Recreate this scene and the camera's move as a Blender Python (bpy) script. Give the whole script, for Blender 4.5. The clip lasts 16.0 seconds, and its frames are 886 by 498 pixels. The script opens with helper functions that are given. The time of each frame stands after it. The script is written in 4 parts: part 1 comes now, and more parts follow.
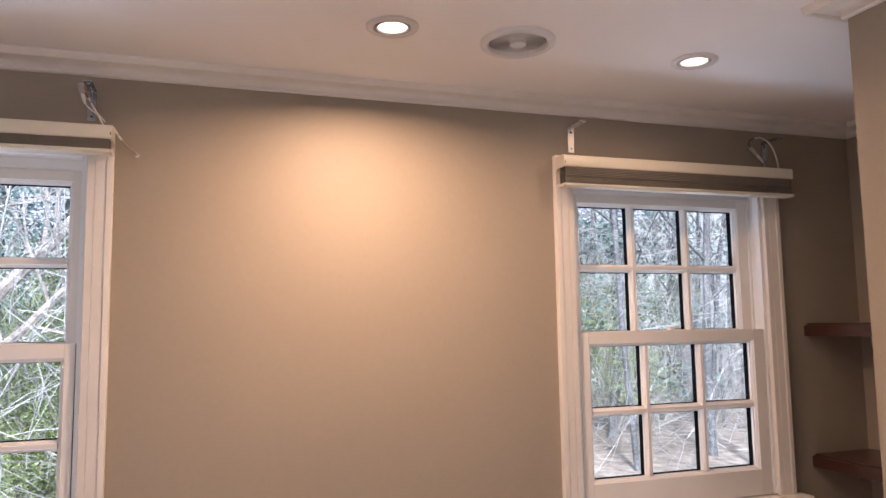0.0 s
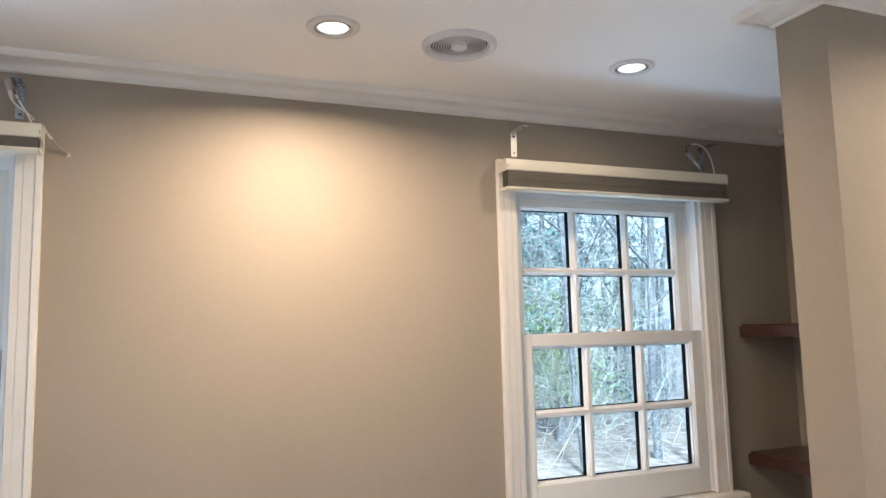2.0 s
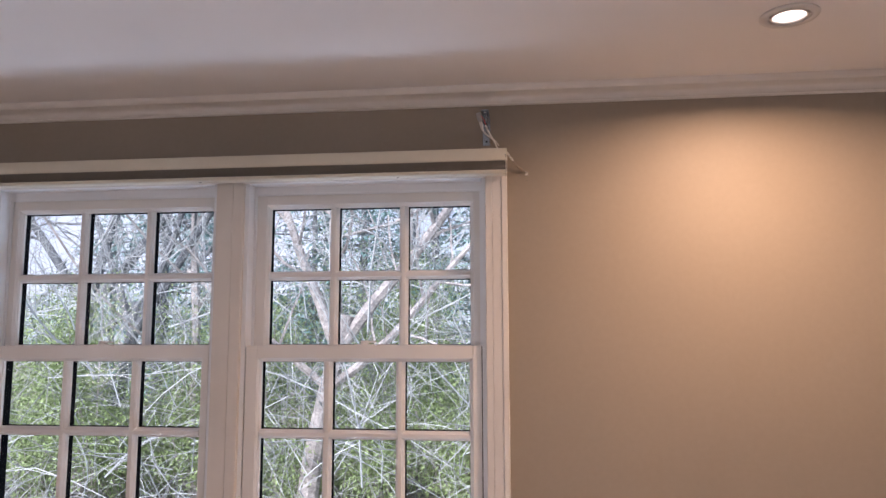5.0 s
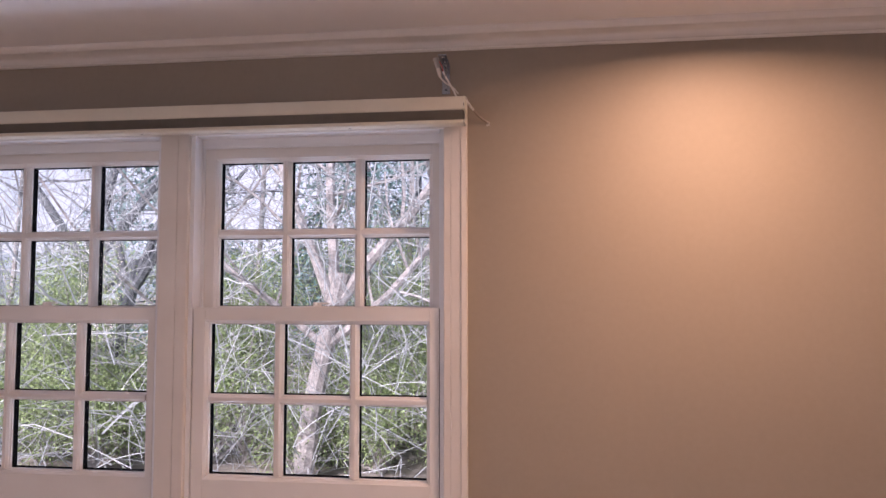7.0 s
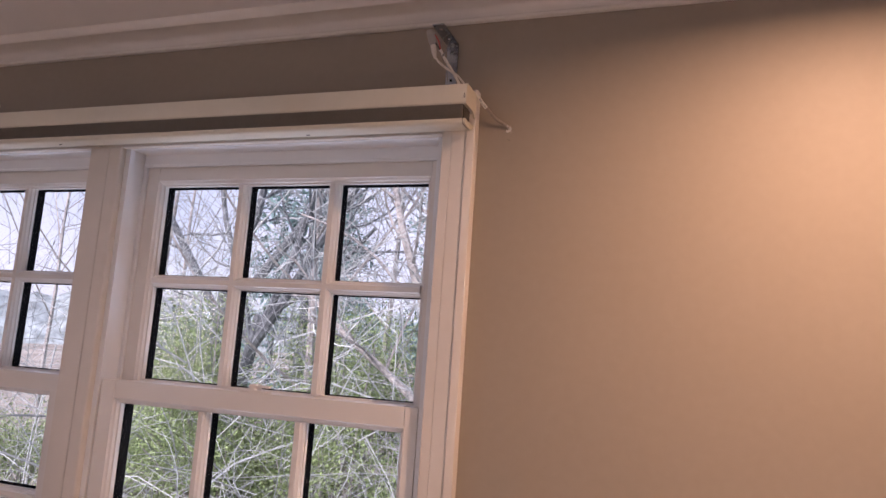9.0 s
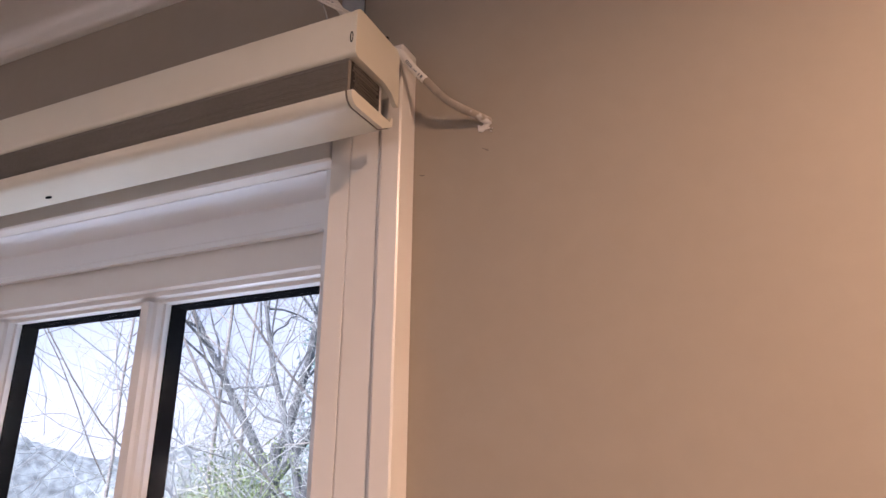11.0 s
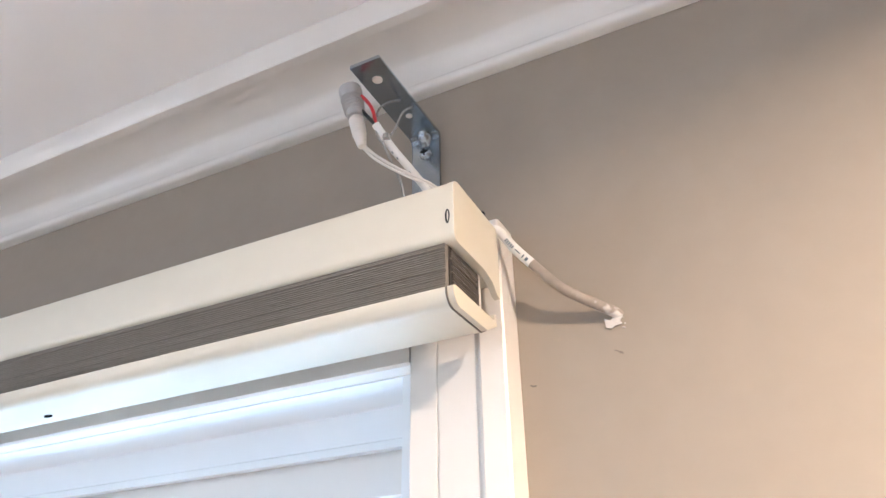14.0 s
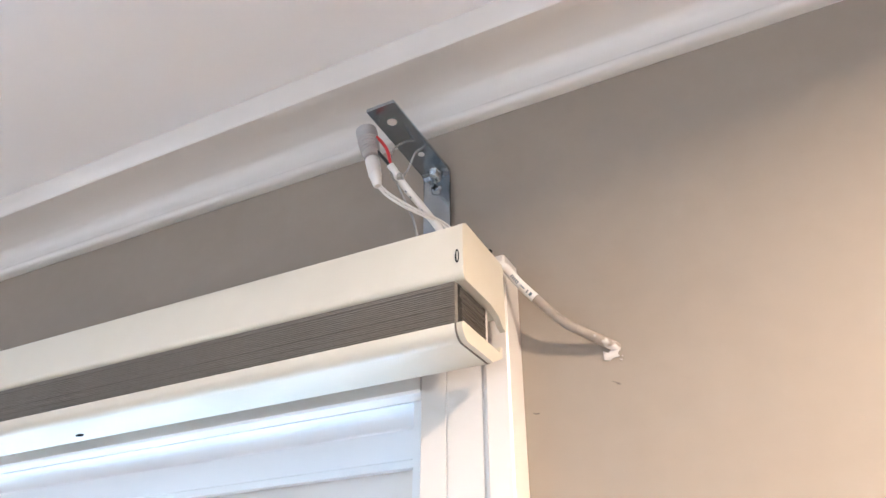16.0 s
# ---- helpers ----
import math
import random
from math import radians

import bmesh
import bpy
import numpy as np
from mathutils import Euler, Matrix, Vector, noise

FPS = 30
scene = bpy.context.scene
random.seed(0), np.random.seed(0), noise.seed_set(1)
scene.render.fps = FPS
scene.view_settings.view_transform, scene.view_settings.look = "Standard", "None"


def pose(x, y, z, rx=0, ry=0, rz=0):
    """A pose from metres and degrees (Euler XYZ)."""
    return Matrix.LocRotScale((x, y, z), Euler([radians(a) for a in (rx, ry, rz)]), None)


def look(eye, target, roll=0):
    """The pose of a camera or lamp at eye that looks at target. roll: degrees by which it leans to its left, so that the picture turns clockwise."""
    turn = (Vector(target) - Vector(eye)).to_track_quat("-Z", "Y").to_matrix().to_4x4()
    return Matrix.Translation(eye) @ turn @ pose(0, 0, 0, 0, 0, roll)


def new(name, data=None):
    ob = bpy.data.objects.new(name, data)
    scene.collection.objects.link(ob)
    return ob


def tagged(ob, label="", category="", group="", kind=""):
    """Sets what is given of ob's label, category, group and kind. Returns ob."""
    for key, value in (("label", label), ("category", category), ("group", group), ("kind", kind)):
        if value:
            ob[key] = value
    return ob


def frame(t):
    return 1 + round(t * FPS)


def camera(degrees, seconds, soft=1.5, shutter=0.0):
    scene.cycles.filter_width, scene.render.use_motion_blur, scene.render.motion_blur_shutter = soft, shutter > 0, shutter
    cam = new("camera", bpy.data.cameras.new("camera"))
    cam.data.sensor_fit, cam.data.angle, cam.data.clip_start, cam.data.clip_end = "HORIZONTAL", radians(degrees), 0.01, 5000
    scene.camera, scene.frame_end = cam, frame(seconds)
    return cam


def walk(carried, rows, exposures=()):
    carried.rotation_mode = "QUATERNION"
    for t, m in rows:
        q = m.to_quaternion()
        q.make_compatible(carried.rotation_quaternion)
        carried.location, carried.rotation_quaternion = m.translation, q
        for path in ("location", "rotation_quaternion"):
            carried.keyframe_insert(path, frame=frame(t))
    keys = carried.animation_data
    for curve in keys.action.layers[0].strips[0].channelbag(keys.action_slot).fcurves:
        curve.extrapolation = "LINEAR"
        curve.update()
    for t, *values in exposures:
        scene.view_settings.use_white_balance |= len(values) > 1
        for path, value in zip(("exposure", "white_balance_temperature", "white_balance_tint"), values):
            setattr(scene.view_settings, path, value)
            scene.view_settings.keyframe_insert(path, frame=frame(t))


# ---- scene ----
cam = camera(62.7, 16.0)
PATH = [
    (0.0, (0.5064, -2.0246, 1.7441), (1.2643, 0.2696, 1.9931), -0.9),
    (0.5, (0.5368, -2.0234, 1.7356), (1.4829, 0.1967, 2.0052), -1.5),
    (1.0, (0.5441, -2.0234, 1.7392), (1.5448, 0.1737, 2.0076), -1.7),
    (1.5, (0.5392, -2.0246, 1.7332), (1.5169, 0.1834, 2.004), -1.6),
    (2.0, (0.5283, -2.027, 1.7283), (1.4404, 0.2077, 2.0016), -1.4),
    (2.5, (0.4943, -2.0282, 1.7271), (1.2862, 0.2514, 1.9918), -1.1),
    (3.0, (0.453, -2.0209, 1.7344), (0.9935, 0.3328, 1.9979), -0.7),
    (3.5, (0.4056, -2.0306, 1.7222), (0.5672, 0.3741, 2.021), 0.0),
    (4.0, (0.3425, -2.0428, 1.7198), (0.2235, 0.3631, 2.0295), 0.4),
    (4.2, (0.3486, -2.0428, 1.7125), (0.0959, 0.3522, 2.0344), 0.6),
    (6.3, (0.2781, -1.9869, 1.783), (0.0146, 0.4202, 1.9797), -0.7),
    (6.5, (0.2951, -1.9651, 1.7745), (0.0255, 0.4409, 1.9603), -0.6),
    (7.0, (0.4579, -1.8995, 1.7465), (0.1518, 0.5052, 1.8971), -0.0),
    (7.5, (0.5647, -1.7744, 1.7247), (0.1615, 0.6133, 1.919), 1.1),
    (8.0, (0.6182, -1.5521, 1.7623), (0.085, 0.804, 2.004), 2.5),
    (8.2, (0.6498, -1.4878, 1.772), (0.0522, 0.8514, 2.0344), 3.0),
    (10.3, (0.6413, -0.6072, 1.8777), (-0.3571, 1.5206, 2.4922), 2.8),
    (10.5, (0.6182, -0.538, 1.9008), (-0.385, 1.5703, 2.5687), 2.1),
    (11.0, (0.504, -0.4166, 1.9518), (-0.4858, 1.659, 2.7339), 0.5),
    (11.5, (0.4166, -0.3255, 2.0016), (-0.5562, 1.7161, 2.8894), -0.7),
    (12.0, (0.4154, -0.3121, 2.0234), (-0.5271, 1.693, 3.0193), -1.8),
    (12.5, (0.4105, -0.3376, 2.038), (-0.521, 1.6056, 3.1602), -1.7),
    (13.0, (0.4069, -0.351, 2.0416), (-0.5234, 1.5521, 3.2306), -1.4),
    (13.5, (0.4117, -0.3534, 2.038), (-0.5162, 1.5327, 3.2561), -1.2),
    (14.0, (0.4129, -0.3583, 2.0331), (-0.5198, 1.523, 3.2549), -0.8),
    (14.5, (0.4141, -0.3607, 2.0331), (-0.5222, 1.5133, 3.2622), -0.5),
    (15.0, (0.4251, -0.3692, 2.0331), (-0.5113, 1.5011, 3.2683), -0.3),
    (15.5, (0.4275, -0.3874, 2.0319), (-0.5137, 1.4695, 3.2841), -0.0),
    (16.0, (0.4263, -0.3874, 2.0307), (-0.521, 1.4647, 3.2853), 0.0),
]
EXPOSURES = [
    (0.0, 0.66, 6200, 26),
    (0.5, 0.98, 5420, 10),
    (1.5, 1.00, 5370, 9),
    (2.0, 1.00, 5250, 6),
    (3.0, 0.68, 5200, 8),
    (3.5, 0.66, 5550, 13),
    (4.2, 0.48, 6050, 25),
    (6.5, 0.24, 6300, 31),
    (7.0, 0.24, 6450, 40),
    (8.2, 0.18, 6500, 39),
    (10.5, 0.06, 6320, 34),
    (11.0, 0.46, 6150, 31),
    (11.5, 0.66, 5700, 20),
    (12.0, 1.15, 4930, 7),
    (12.5, 1.52, 5050, 7),
    (13.0, 1.84, 5030, 9),
    (16.0, 1.90, 5040, 10),
]
walk(cam, [(t, look(eye, target, roll)) for t, eye, target, roll in PATH], EXPOSURES)

# ---- world and light ----
world = bpy.data.worlds.new("sky")
scene.world = world
world.use_nodes = True
wn = world.node_tree
sky = wn.nodes.new("ShaderNodeTexSky")
sky.sky_type = "NISHITA"
sky.sun_disc = False
sky.sun_elevation = radians(38)
sky.sun_rotation = radians(204)
sky.air_density = 1.0
sky.dust_density = 1.5
cloud = wn.nodes.new("ShaderNodeTexNoise")
cloud.inputs["Scale"].default_value = 2.6
cloud.inputs["Detail"].default_value = 5
cover = wn.nodes.new("ShaderNodeMapRange")
cover.inputs["From Min"].default_value, cover.inputs["From Max"].default_value = 0.36, 0.62
cover.inputs["To Min"].default_value, cover.inputs["To Max"].default_value = 0.30, 0.90
veil = wn.nodes.new("ShaderNodeMix")
veil.data_type = "RGBA"
veil.inputs[7].default_value = (5.8, 6.6, 7.8, 1)
sky_place = wn.nodes.new("ShaderNodeTexCoord")
wn.links.new(sky_place.outputs["Generated"], cloud.inputs["Vector"])
wn.links.new(cloud.outputs["Fac"], cover.inputs["Value"])
wn.links.new(cover.outputs[0], veil.inputs[0])
wn.links.new(sky.outputs[0], veil.inputs[6])
wn.links.new(veil.outputs[2], wn.nodes["Background"].inputs[0])
wn.nodes["Background"].inputs[1].default_value = 0.15

sun_data = bpy.data.lights.new("sun", "SUN")
sun_data.energy = 4.8
sun_data.angle = radians(6)
sun_data.color = (1.0, 0.95, 0.88)
sun_lamp = new("sun", sun_data)
sun_lamp.matrix_world = look((-7, -12, 13), (0, 4, 0))

# fill lamp in an unseen south window, added for sky light on that side
day_data = bpy.data.lights.new("added_daylight", "AREA")
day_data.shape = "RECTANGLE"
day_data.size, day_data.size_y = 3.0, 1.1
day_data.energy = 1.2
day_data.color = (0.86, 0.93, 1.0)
day_lamp = new("added_daylight", day_data)
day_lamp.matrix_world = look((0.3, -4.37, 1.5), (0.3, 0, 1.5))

# lamp added in an unseen west window, inferred from the shade's sideways shadow
west_data = bpy.data.lights.new("added_daylight", "AREA")
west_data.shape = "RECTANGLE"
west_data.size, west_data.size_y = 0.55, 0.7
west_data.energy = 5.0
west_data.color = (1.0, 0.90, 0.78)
west_lamp = new("added_daylight", west_data)
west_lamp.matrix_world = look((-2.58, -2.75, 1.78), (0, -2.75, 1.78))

# added lamp below the sills, standing in for ground-bounced daylight through the north windows
low_data = bpy.data.lights.new("added_daylight", "AREA")
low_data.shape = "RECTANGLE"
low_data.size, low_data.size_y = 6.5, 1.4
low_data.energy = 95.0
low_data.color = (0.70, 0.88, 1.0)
low_lamp = new("added_daylight", low_data)
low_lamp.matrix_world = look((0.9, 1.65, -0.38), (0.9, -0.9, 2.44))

LAMP_COLOUR = (1.0, 0.67, 0.39)
CEIL = 2.44


# ---- materials ----
def material(name, colour, rough=0.5, metal=0.0, grain=0.0, grain_scale=40.0, stain=0.0, stain_scale=3.0,
             bump=0.0, bump_scale=200.0, coat=0.0, spec=0.5, island=0.0):
    m = bpy.data.materials.new(name)
    m.use_nodes = True
    nt = m.node_tree
    b = nt.nodes["Principled BSDF"]
    b.inputs["Roughness"].default_value = rough
    b.inputs["Metallic"].default_value = metal
    b.inputs["Specular IOR Level"].default_value = spec
    b.inputs["Coat Weight"].default_value = coat
    co = nt.nodes.new("ShaderNodeTexCoord")
    last = None
    rgb = nt.nodes.new("ShaderNodeRGB")
    rgb.outputs[0].default_value = (*colour, 1)
    last = rgb.outputs[0]

    def vary(amount, scale, detail):
        nonlocal last
        n = nt.nodes.new("ShaderNodeTexNoise")
        n.inputs["Scale"].default_value = scale
        n.inputs["Detail"].default_value = detail
        nt.links.new(co.outputs["Object"], n.inputs["Vector"])
        r = nt.nodes.new("ShaderNodeMapRange")
        r.inputs["From Min"].default_value, r.inputs["From Max"].default_value = 0.3, 0.7
        r.inputs["To Min"].default_value, r.inputs["To Max"].default_value = 1 - amount, 1 + amount
        nt.links.new(n.outputs["Fac"], r.inputs["Value"])
        x = nt.nodes.new("ShaderNodeMix")
        x.data_type, x.blend_type = "RGBA", "MULTIPLY"
        x.inputs[0].default_value = 1.0
        nt.links.new(last, x.inputs[6])
        nt.links.new(r.outputs[0], x.inputs[7])
        last = x.outputs[2]

    if grain:
        vary(grain, grain_scale, 6)
    if stain:
        vary(stain, stain_scale, 3)
    if island:
        g = nt.nodes.new("ShaderNodeNewGeometry")
        r = nt.nodes.new("ShaderNodeMapRange")
        r.inputs["To Min"].default_value, r.inputs["To Max"].default_value = 1 - island, 1 + island
        nt.links.new(g.outputs["Random Per Island"], r.inputs["Value"])
        x = nt.nodes.new("ShaderNodeMix")
        x.data_type, x.blend_type = "RGBA", "MULTIPLY"
        x.inputs[0].default_value = 1.0
        nt.links.new(last, x.inputs[6])
        nt.links.new(r.outputs[0], x.inputs[7])
        last = x.outputs[2]
    nt.links.new(last, b.inputs["Base Color"])
    if bump:
        n = nt.nodes.new("ShaderNodeTexNoise")
        n.inputs["Scale"].default_value = bump_scale
        n.inputs["Detail"].default_value = 4
        nt.links.new(co.outputs["Object"], n.inputs["Vector"])
        bp = nt.nodes.new("ShaderNodeBump")
        bp.inputs["Strength"].default_value = bump
        bp.inputs["Distance"].default_value = 0.002
        nt.links.new(n.outputs["Fac"], bp.inputs["Height"])
        nt.links.new(bp.outputs[0], b.inputs["Normal"])
    return m


WALL = material("wall_paint", (0.305, 0.262, 0.212), 0.55, grain=0.02, grain_scale=60, stain=0.03, stain_scale=1.6, bump=0.04, bump_scale=260, spec=0.3)
CEILING = material("ceiling_paint", (0.82, 0.81, 0.81), 0.75, stain=0.025, stain_scale=2.2, bump=0.08, bump_scale=160)
TRIM = material("trim_paint", (0.71, 0.68, 0.64), 0.32, grain=0.015, grain_scale=30, stain=0.03, stain_scale=6, bump=0.06, bump_scale=90)
SASH = material("sash_paint", (0.76, 0.75, 0.73), 0.3, stain=0.025, stain_scale=9, bump=0.04, bump_scale=120)
# black of the spacers, also used as painted shade in gaps and outer jambs
SPACER_SHADE = material("spacer_shade_black", (0.010, 0.011, 0.013), 0.9, grain=0.2, spec=0.0)
VINYL = material("jamb_liner", (0.80, 0.83, 0.86), 0.35, stain=0.03)
HEAD = material("headrail_cream", (0.66, 0.62, 0.515), 0.34, grain=0.01, grain_scale=80, stain=0.02, stain_scale=12, bump=0.02, bump_scale=300)
FABRIC = material("pleated_fabric", (0.245, 0.222, 0.192), 0.85, grain=0.05, grain_scale=300, stain=0.05, stain_scale=25, bump=0.1, bump_scale=500)
CELLS = material("cell_shadow", (0.03, 0.027, 0.025), 0.9, grain=0.15, grain_scale=300)
ZINC = material("zinc_steel", (0.40, 0.45, 0.50), 0.24, metal=1.0, grain=0.12, grain_scale=60, stain=0.12, stain_scale=25, bump=0.05, bump_scale=200)
# paler than ZINC: lamplight on the brace is put into this metal's colour
STEEL_LIT = material("lit_steel", (0.66, 0.65, 0.63), 0.35, metal=0.85, stain=0.08, stain_scale=20)
CABLE = material("cable_white", (0.72, 0.70, 0.66), 0.38, stain=0.05, stain_scale=60)
PAINTED_CABLE = material("cable_painted", (0.29, 0.245, 0.20), 0.45, grain=0.06, grain_scale=200, stain=0.12, stain_scale=90, bump=0.1)
PLUG_GREY = material("plug_grey", (0.40, 0.39, 0.385), 0.42, stain=0.04, stain_scale=80)
PLUG_WHITE = material("plug_white", (0.70, 0.67, 0.63), 0.4, stain=0.04, stain_scale=80)
RED = material("red_wire", (0.50, 0.02, 0.025), 0.35)
BLACK = material("black_wire", (0.012, 0.012, 0.012), 0.4)
NYLON = material("clear_nylon", (0.78, 0.77, 0.75), 0.25)
NYLON.node_tree.nodes["Principled BSDF"].inputs["Transmission Weight"].default_value = 0.7
INK = material("grey_ink", (0.10, 0.13, 0.16), 0.6)
PLASTER = material("bare_plaster", (0.62, 0.585, 0.55), 0.85, grain=0.06, grain_scale=300, bump=0.4, bump_scale=400)
SCUFF = material("pencil_scuff", (0.15, 0.13, 0.11), 0.8)
WOOD = material("cherry_wood", (0.050, 0.019, 0.013), 0.3, grain=0.3, grain_scale=22, stain=0.2, stain_scale=5, bump=0.08, bump_scale=80, coat=0.25)
# unseen floor, made pale so sunlight bounces up to the ceiling
FLOOR_BOUNCE = material("pale_bounce_floor", (0.52, 0.48, 0.43), 0.5, grain=0.25, grain_scale=14, stain=0.15)
LAMPTRIM = material("lamp_trim_white", (0.62, 0.61, 0.60), 0.45, stain=0.03)
VENT = material("vent_white", (0.66, 0.66, 0.67), 0.5, stain=0.05, stain_scale=20)
VENTDARK = material("vent_dark", (0.02, 0.02, 0.022), 0.8)
SIDING = material("siding_white", (0.72, 0.76, 0.80), 0.6, stain=0.05)
BARK_PALE = material("bark_pale", (0.40, 0.395, 0.38), 0.9, grain=0.35, grain_scale=30, stain=0.3, stain_scale=5, bump=0.6, bump_scale=60)
BARK_DARK = material("bark_dark", (0.15, 0.175, 0.19), 0.9, grain=0.4, grain_scale=25, stain=0.3, stain_scale=4, bump=0.6, bump_scale=50)
TWIG = material("twig", (0.42, 0.47, 0.48), 0.9, island=0.4)
LEAF = material("evergreen_leaf", (0.27, 0.38, 0.17), 0.6, island=0.5)
PINE = material("pine_needles", (0.17, 0.31, 0.30), 0.6, island=0.6)
GROUND = material("leaf_litter", (0.30, 0.285, 0.25), 0.95, grain=0.4, grain_scale=6, stain=0.3, stain_scale=0.6, bump=0.5, bump_scale=20)
# pale blue-grey, with the haze of distance mixed into the colour
FARWOOD = material("hazy_far_woods", (0.27, 0.33, 0.345), 1.0, grain=0.45, grain_scale=1.8, stain=0.35, stain_scale=0.25)

# wall paint and white filler smeared over a cable
SMEARED_CABLE = material("cable_smeared", (0.29, 0.245, 0.20), 0.6, grain=0.1, grain_scale=200, bump=0.3, bump_scale=150)
nt = SMEARED_CABLE.node_tree
spot = nt.nodes.new("ShaderNodeTexNoise")
spot.inputs["Scale"].default_value = 95
edge = nt.nodes.new("ShaderNodeMapRange")
edge.inputs["From Min"].default_value, edge.inputs["From Max"].default_value = 0.50, 0.56
smear = nt.nodes.new("ShaderNodeMix")
smear.data_type = "RGBA"
smear.inputs[7].default_value = (0.62, 0.59, 0.56, 1)
shader = nt.nodes["Principled BSDF"]
place = nt.nodes.new("ShaderNodeTexCoord")
nt.links.new(place.outputs["Object"], spot.inputs["Vector"])
nt.links.new(spot.outputs["Fac"], edge.inputs["Value"])
nt.links.new(edge.outputs[0], smear.inputs[0])
nt.links.new(shader.inputs["Base Color"].links[0].from_socket, smear.inputs[6])
nt.links.new(smear.outputs[2], shader.inputs["Base Color"])

GLASS = bpy.data.materials.new("window_glass")
GLASS.use_nodes = True
gb = GLASS.node_tree.nodes["Principled BSDF"]
gb.inputs["Base Color"].default_value = (0.97, 0.985, 0.98, 1)
gb.inputs["Roughness"].default_value = 0.0
gb.inputs["IOR"].default_value = 1.12
gb.inputs["Transmission Weight"].default_value = 1.0

GLOW = bpy.data.materials.new("lamp_lens")
GLOW.use_nodes = True
gb = GLOW.node_tree.nodes["Principled BSDF"]
gb.inputs["Base Color"].default_value = (0.9, 0.88, 0.84, 1)
gb.inputs["Emission Color"].default_value = (1.0, 0.86, 0.70, 1)
gb.inputs["Emission Strength"].default_value = 1.6


# ---- mesh helpers ----
def link_mesh(name, bm, mat, smooth=False):
    bmesh.ops.recalc_face_normals(bm, faces=bm.faces)
    me = bpy.data.meshes.new(name)
    bm.to_mesh(me)
    bm.free()
    me.materials.append(mat)
    if smooth:
        for p in me.polygons:
            p.use_smooth = True
        me.set_sharp_from_angle(angle=radians(40))
    return new(name, me)


def part(name, bm, mat, parent=None, label="", smooth=False):
    ob = link_mesh(name, bm, mat, smooth)
    if parent is not None:
        ob.parent = parent
        if parent.type == "EMPTY":
            ob.matrix_parent_inverse = parent.matrix_basis.inverted()
    if label:
        ob["label"] = label
    return ob


def root(name, at, label, category, group="", kind=""):
    ob = new(name)
    ob.empty_display_size = 0.05
    ob.matrix_basis = pose(*at)
    return tagged(ob, label, category, group, kind)


def box(bm, x0, x1, y0, y1, z0, z1):
    v = [bm.verts.new(p) for p in ((x0, y0, z0), (x1, y0, z0), (x1, y1, z0), (x0, y1, z0),
                                   (x0, y0, z1), (x1, y0, z1), (x1, y1, z1), (x0, y1, z1))]
    for f in ((0, 3, 2, 1), (4, 5, 6, 7), (0, 1, 5, 4), (1, 2, 6, 5), (2, 3, 7, 6), (3, 0, 4, 7)):
        bm.faces.new([v[i] for i in f])
    return v


def a_box(x0, x1, y0, y1, z0, z1, bevel=0.0, seg=2):
    bm = bmesh.new()
    box(bm, x0, x1, y0, y1, z0, z1)
    if bevel:
        bmesh.ops.bevel(bm, geom=bm.edges[:], offset=bevel, segments=seg, affect="EDGES", profile=0.5)
    return bm


def prism(bm, pts, put, a, b):
    """A closed outline of (u, v) points swept from a to b; put(u, v, w) gives the place."""
    r0 = [bm.verts.new(put(u, v, a)) for u, v in pts]
    r1 = [bm.verts.new(put(u, v, b)) for u, v in pts]
    n = len(pts)
    for i in range(n):
        bm.faces.new((r0[i], r0[(i + 1) % n], r1[(i + 1) % n], r1[i]))
    bm.faces.new(r0[::-1])
    bm.faces.new(r1)


def along_x(u, v, w):
    return (w, u, v)


def curve_points(pts, n=8):
    """Catmull-Rom points through pts."""
    p = [Vector(q) for q in pts]
    p = [2 * p[0] - p[1]] + p + [2 * p[-1] - p[-2]]
    out = []
    for i in range(1, len(p) - 2):
        for k in range(n):
            t = k / n
            a, b, c, d = p[i - 1:i + 3]
            out.append(0.5 * ((2 * b) + (c - a) * t + (2 * a - 5 * b + 4 * c - d) * t * t + (3 * b - a - 3 * c + d) * t ** 3))
    out.append(p[-2])
    return out


def tube(bm, pts, radii, sides=10, caps=True):
    rings = []
    side = None
    for i, p in enumerate(pts):
        d = (pts[min(i + 1, len(pts) - 1)] - pts[max(i - 1, 0)]).normalized()
        if side is None:
            side = d.cross(Vector((0.31, 0.2, 1))).normalized()
        side = (side - d * side.dot(d)).normalized()
        up = d.cross(side)
        r = radii[i] if isinstance(radii, (list, tuple)) else radii
        rings.append([bm.verts.new(p + (side * math.cos(k * math.tau / sides) + up * math.sin(k * math.tau / sides)) * r) for k in range(sides)])
    for a, b in zip(rings, rings[1:]):
        for k in range(sides):
            bm.faces.new((a[k], a[(k + 1) % sides], b[(k + 1) % sides], b[k]))
    if caps:
        bm.faces.new(rings[0][::-1])
        bm.faces.new(rings[-1])


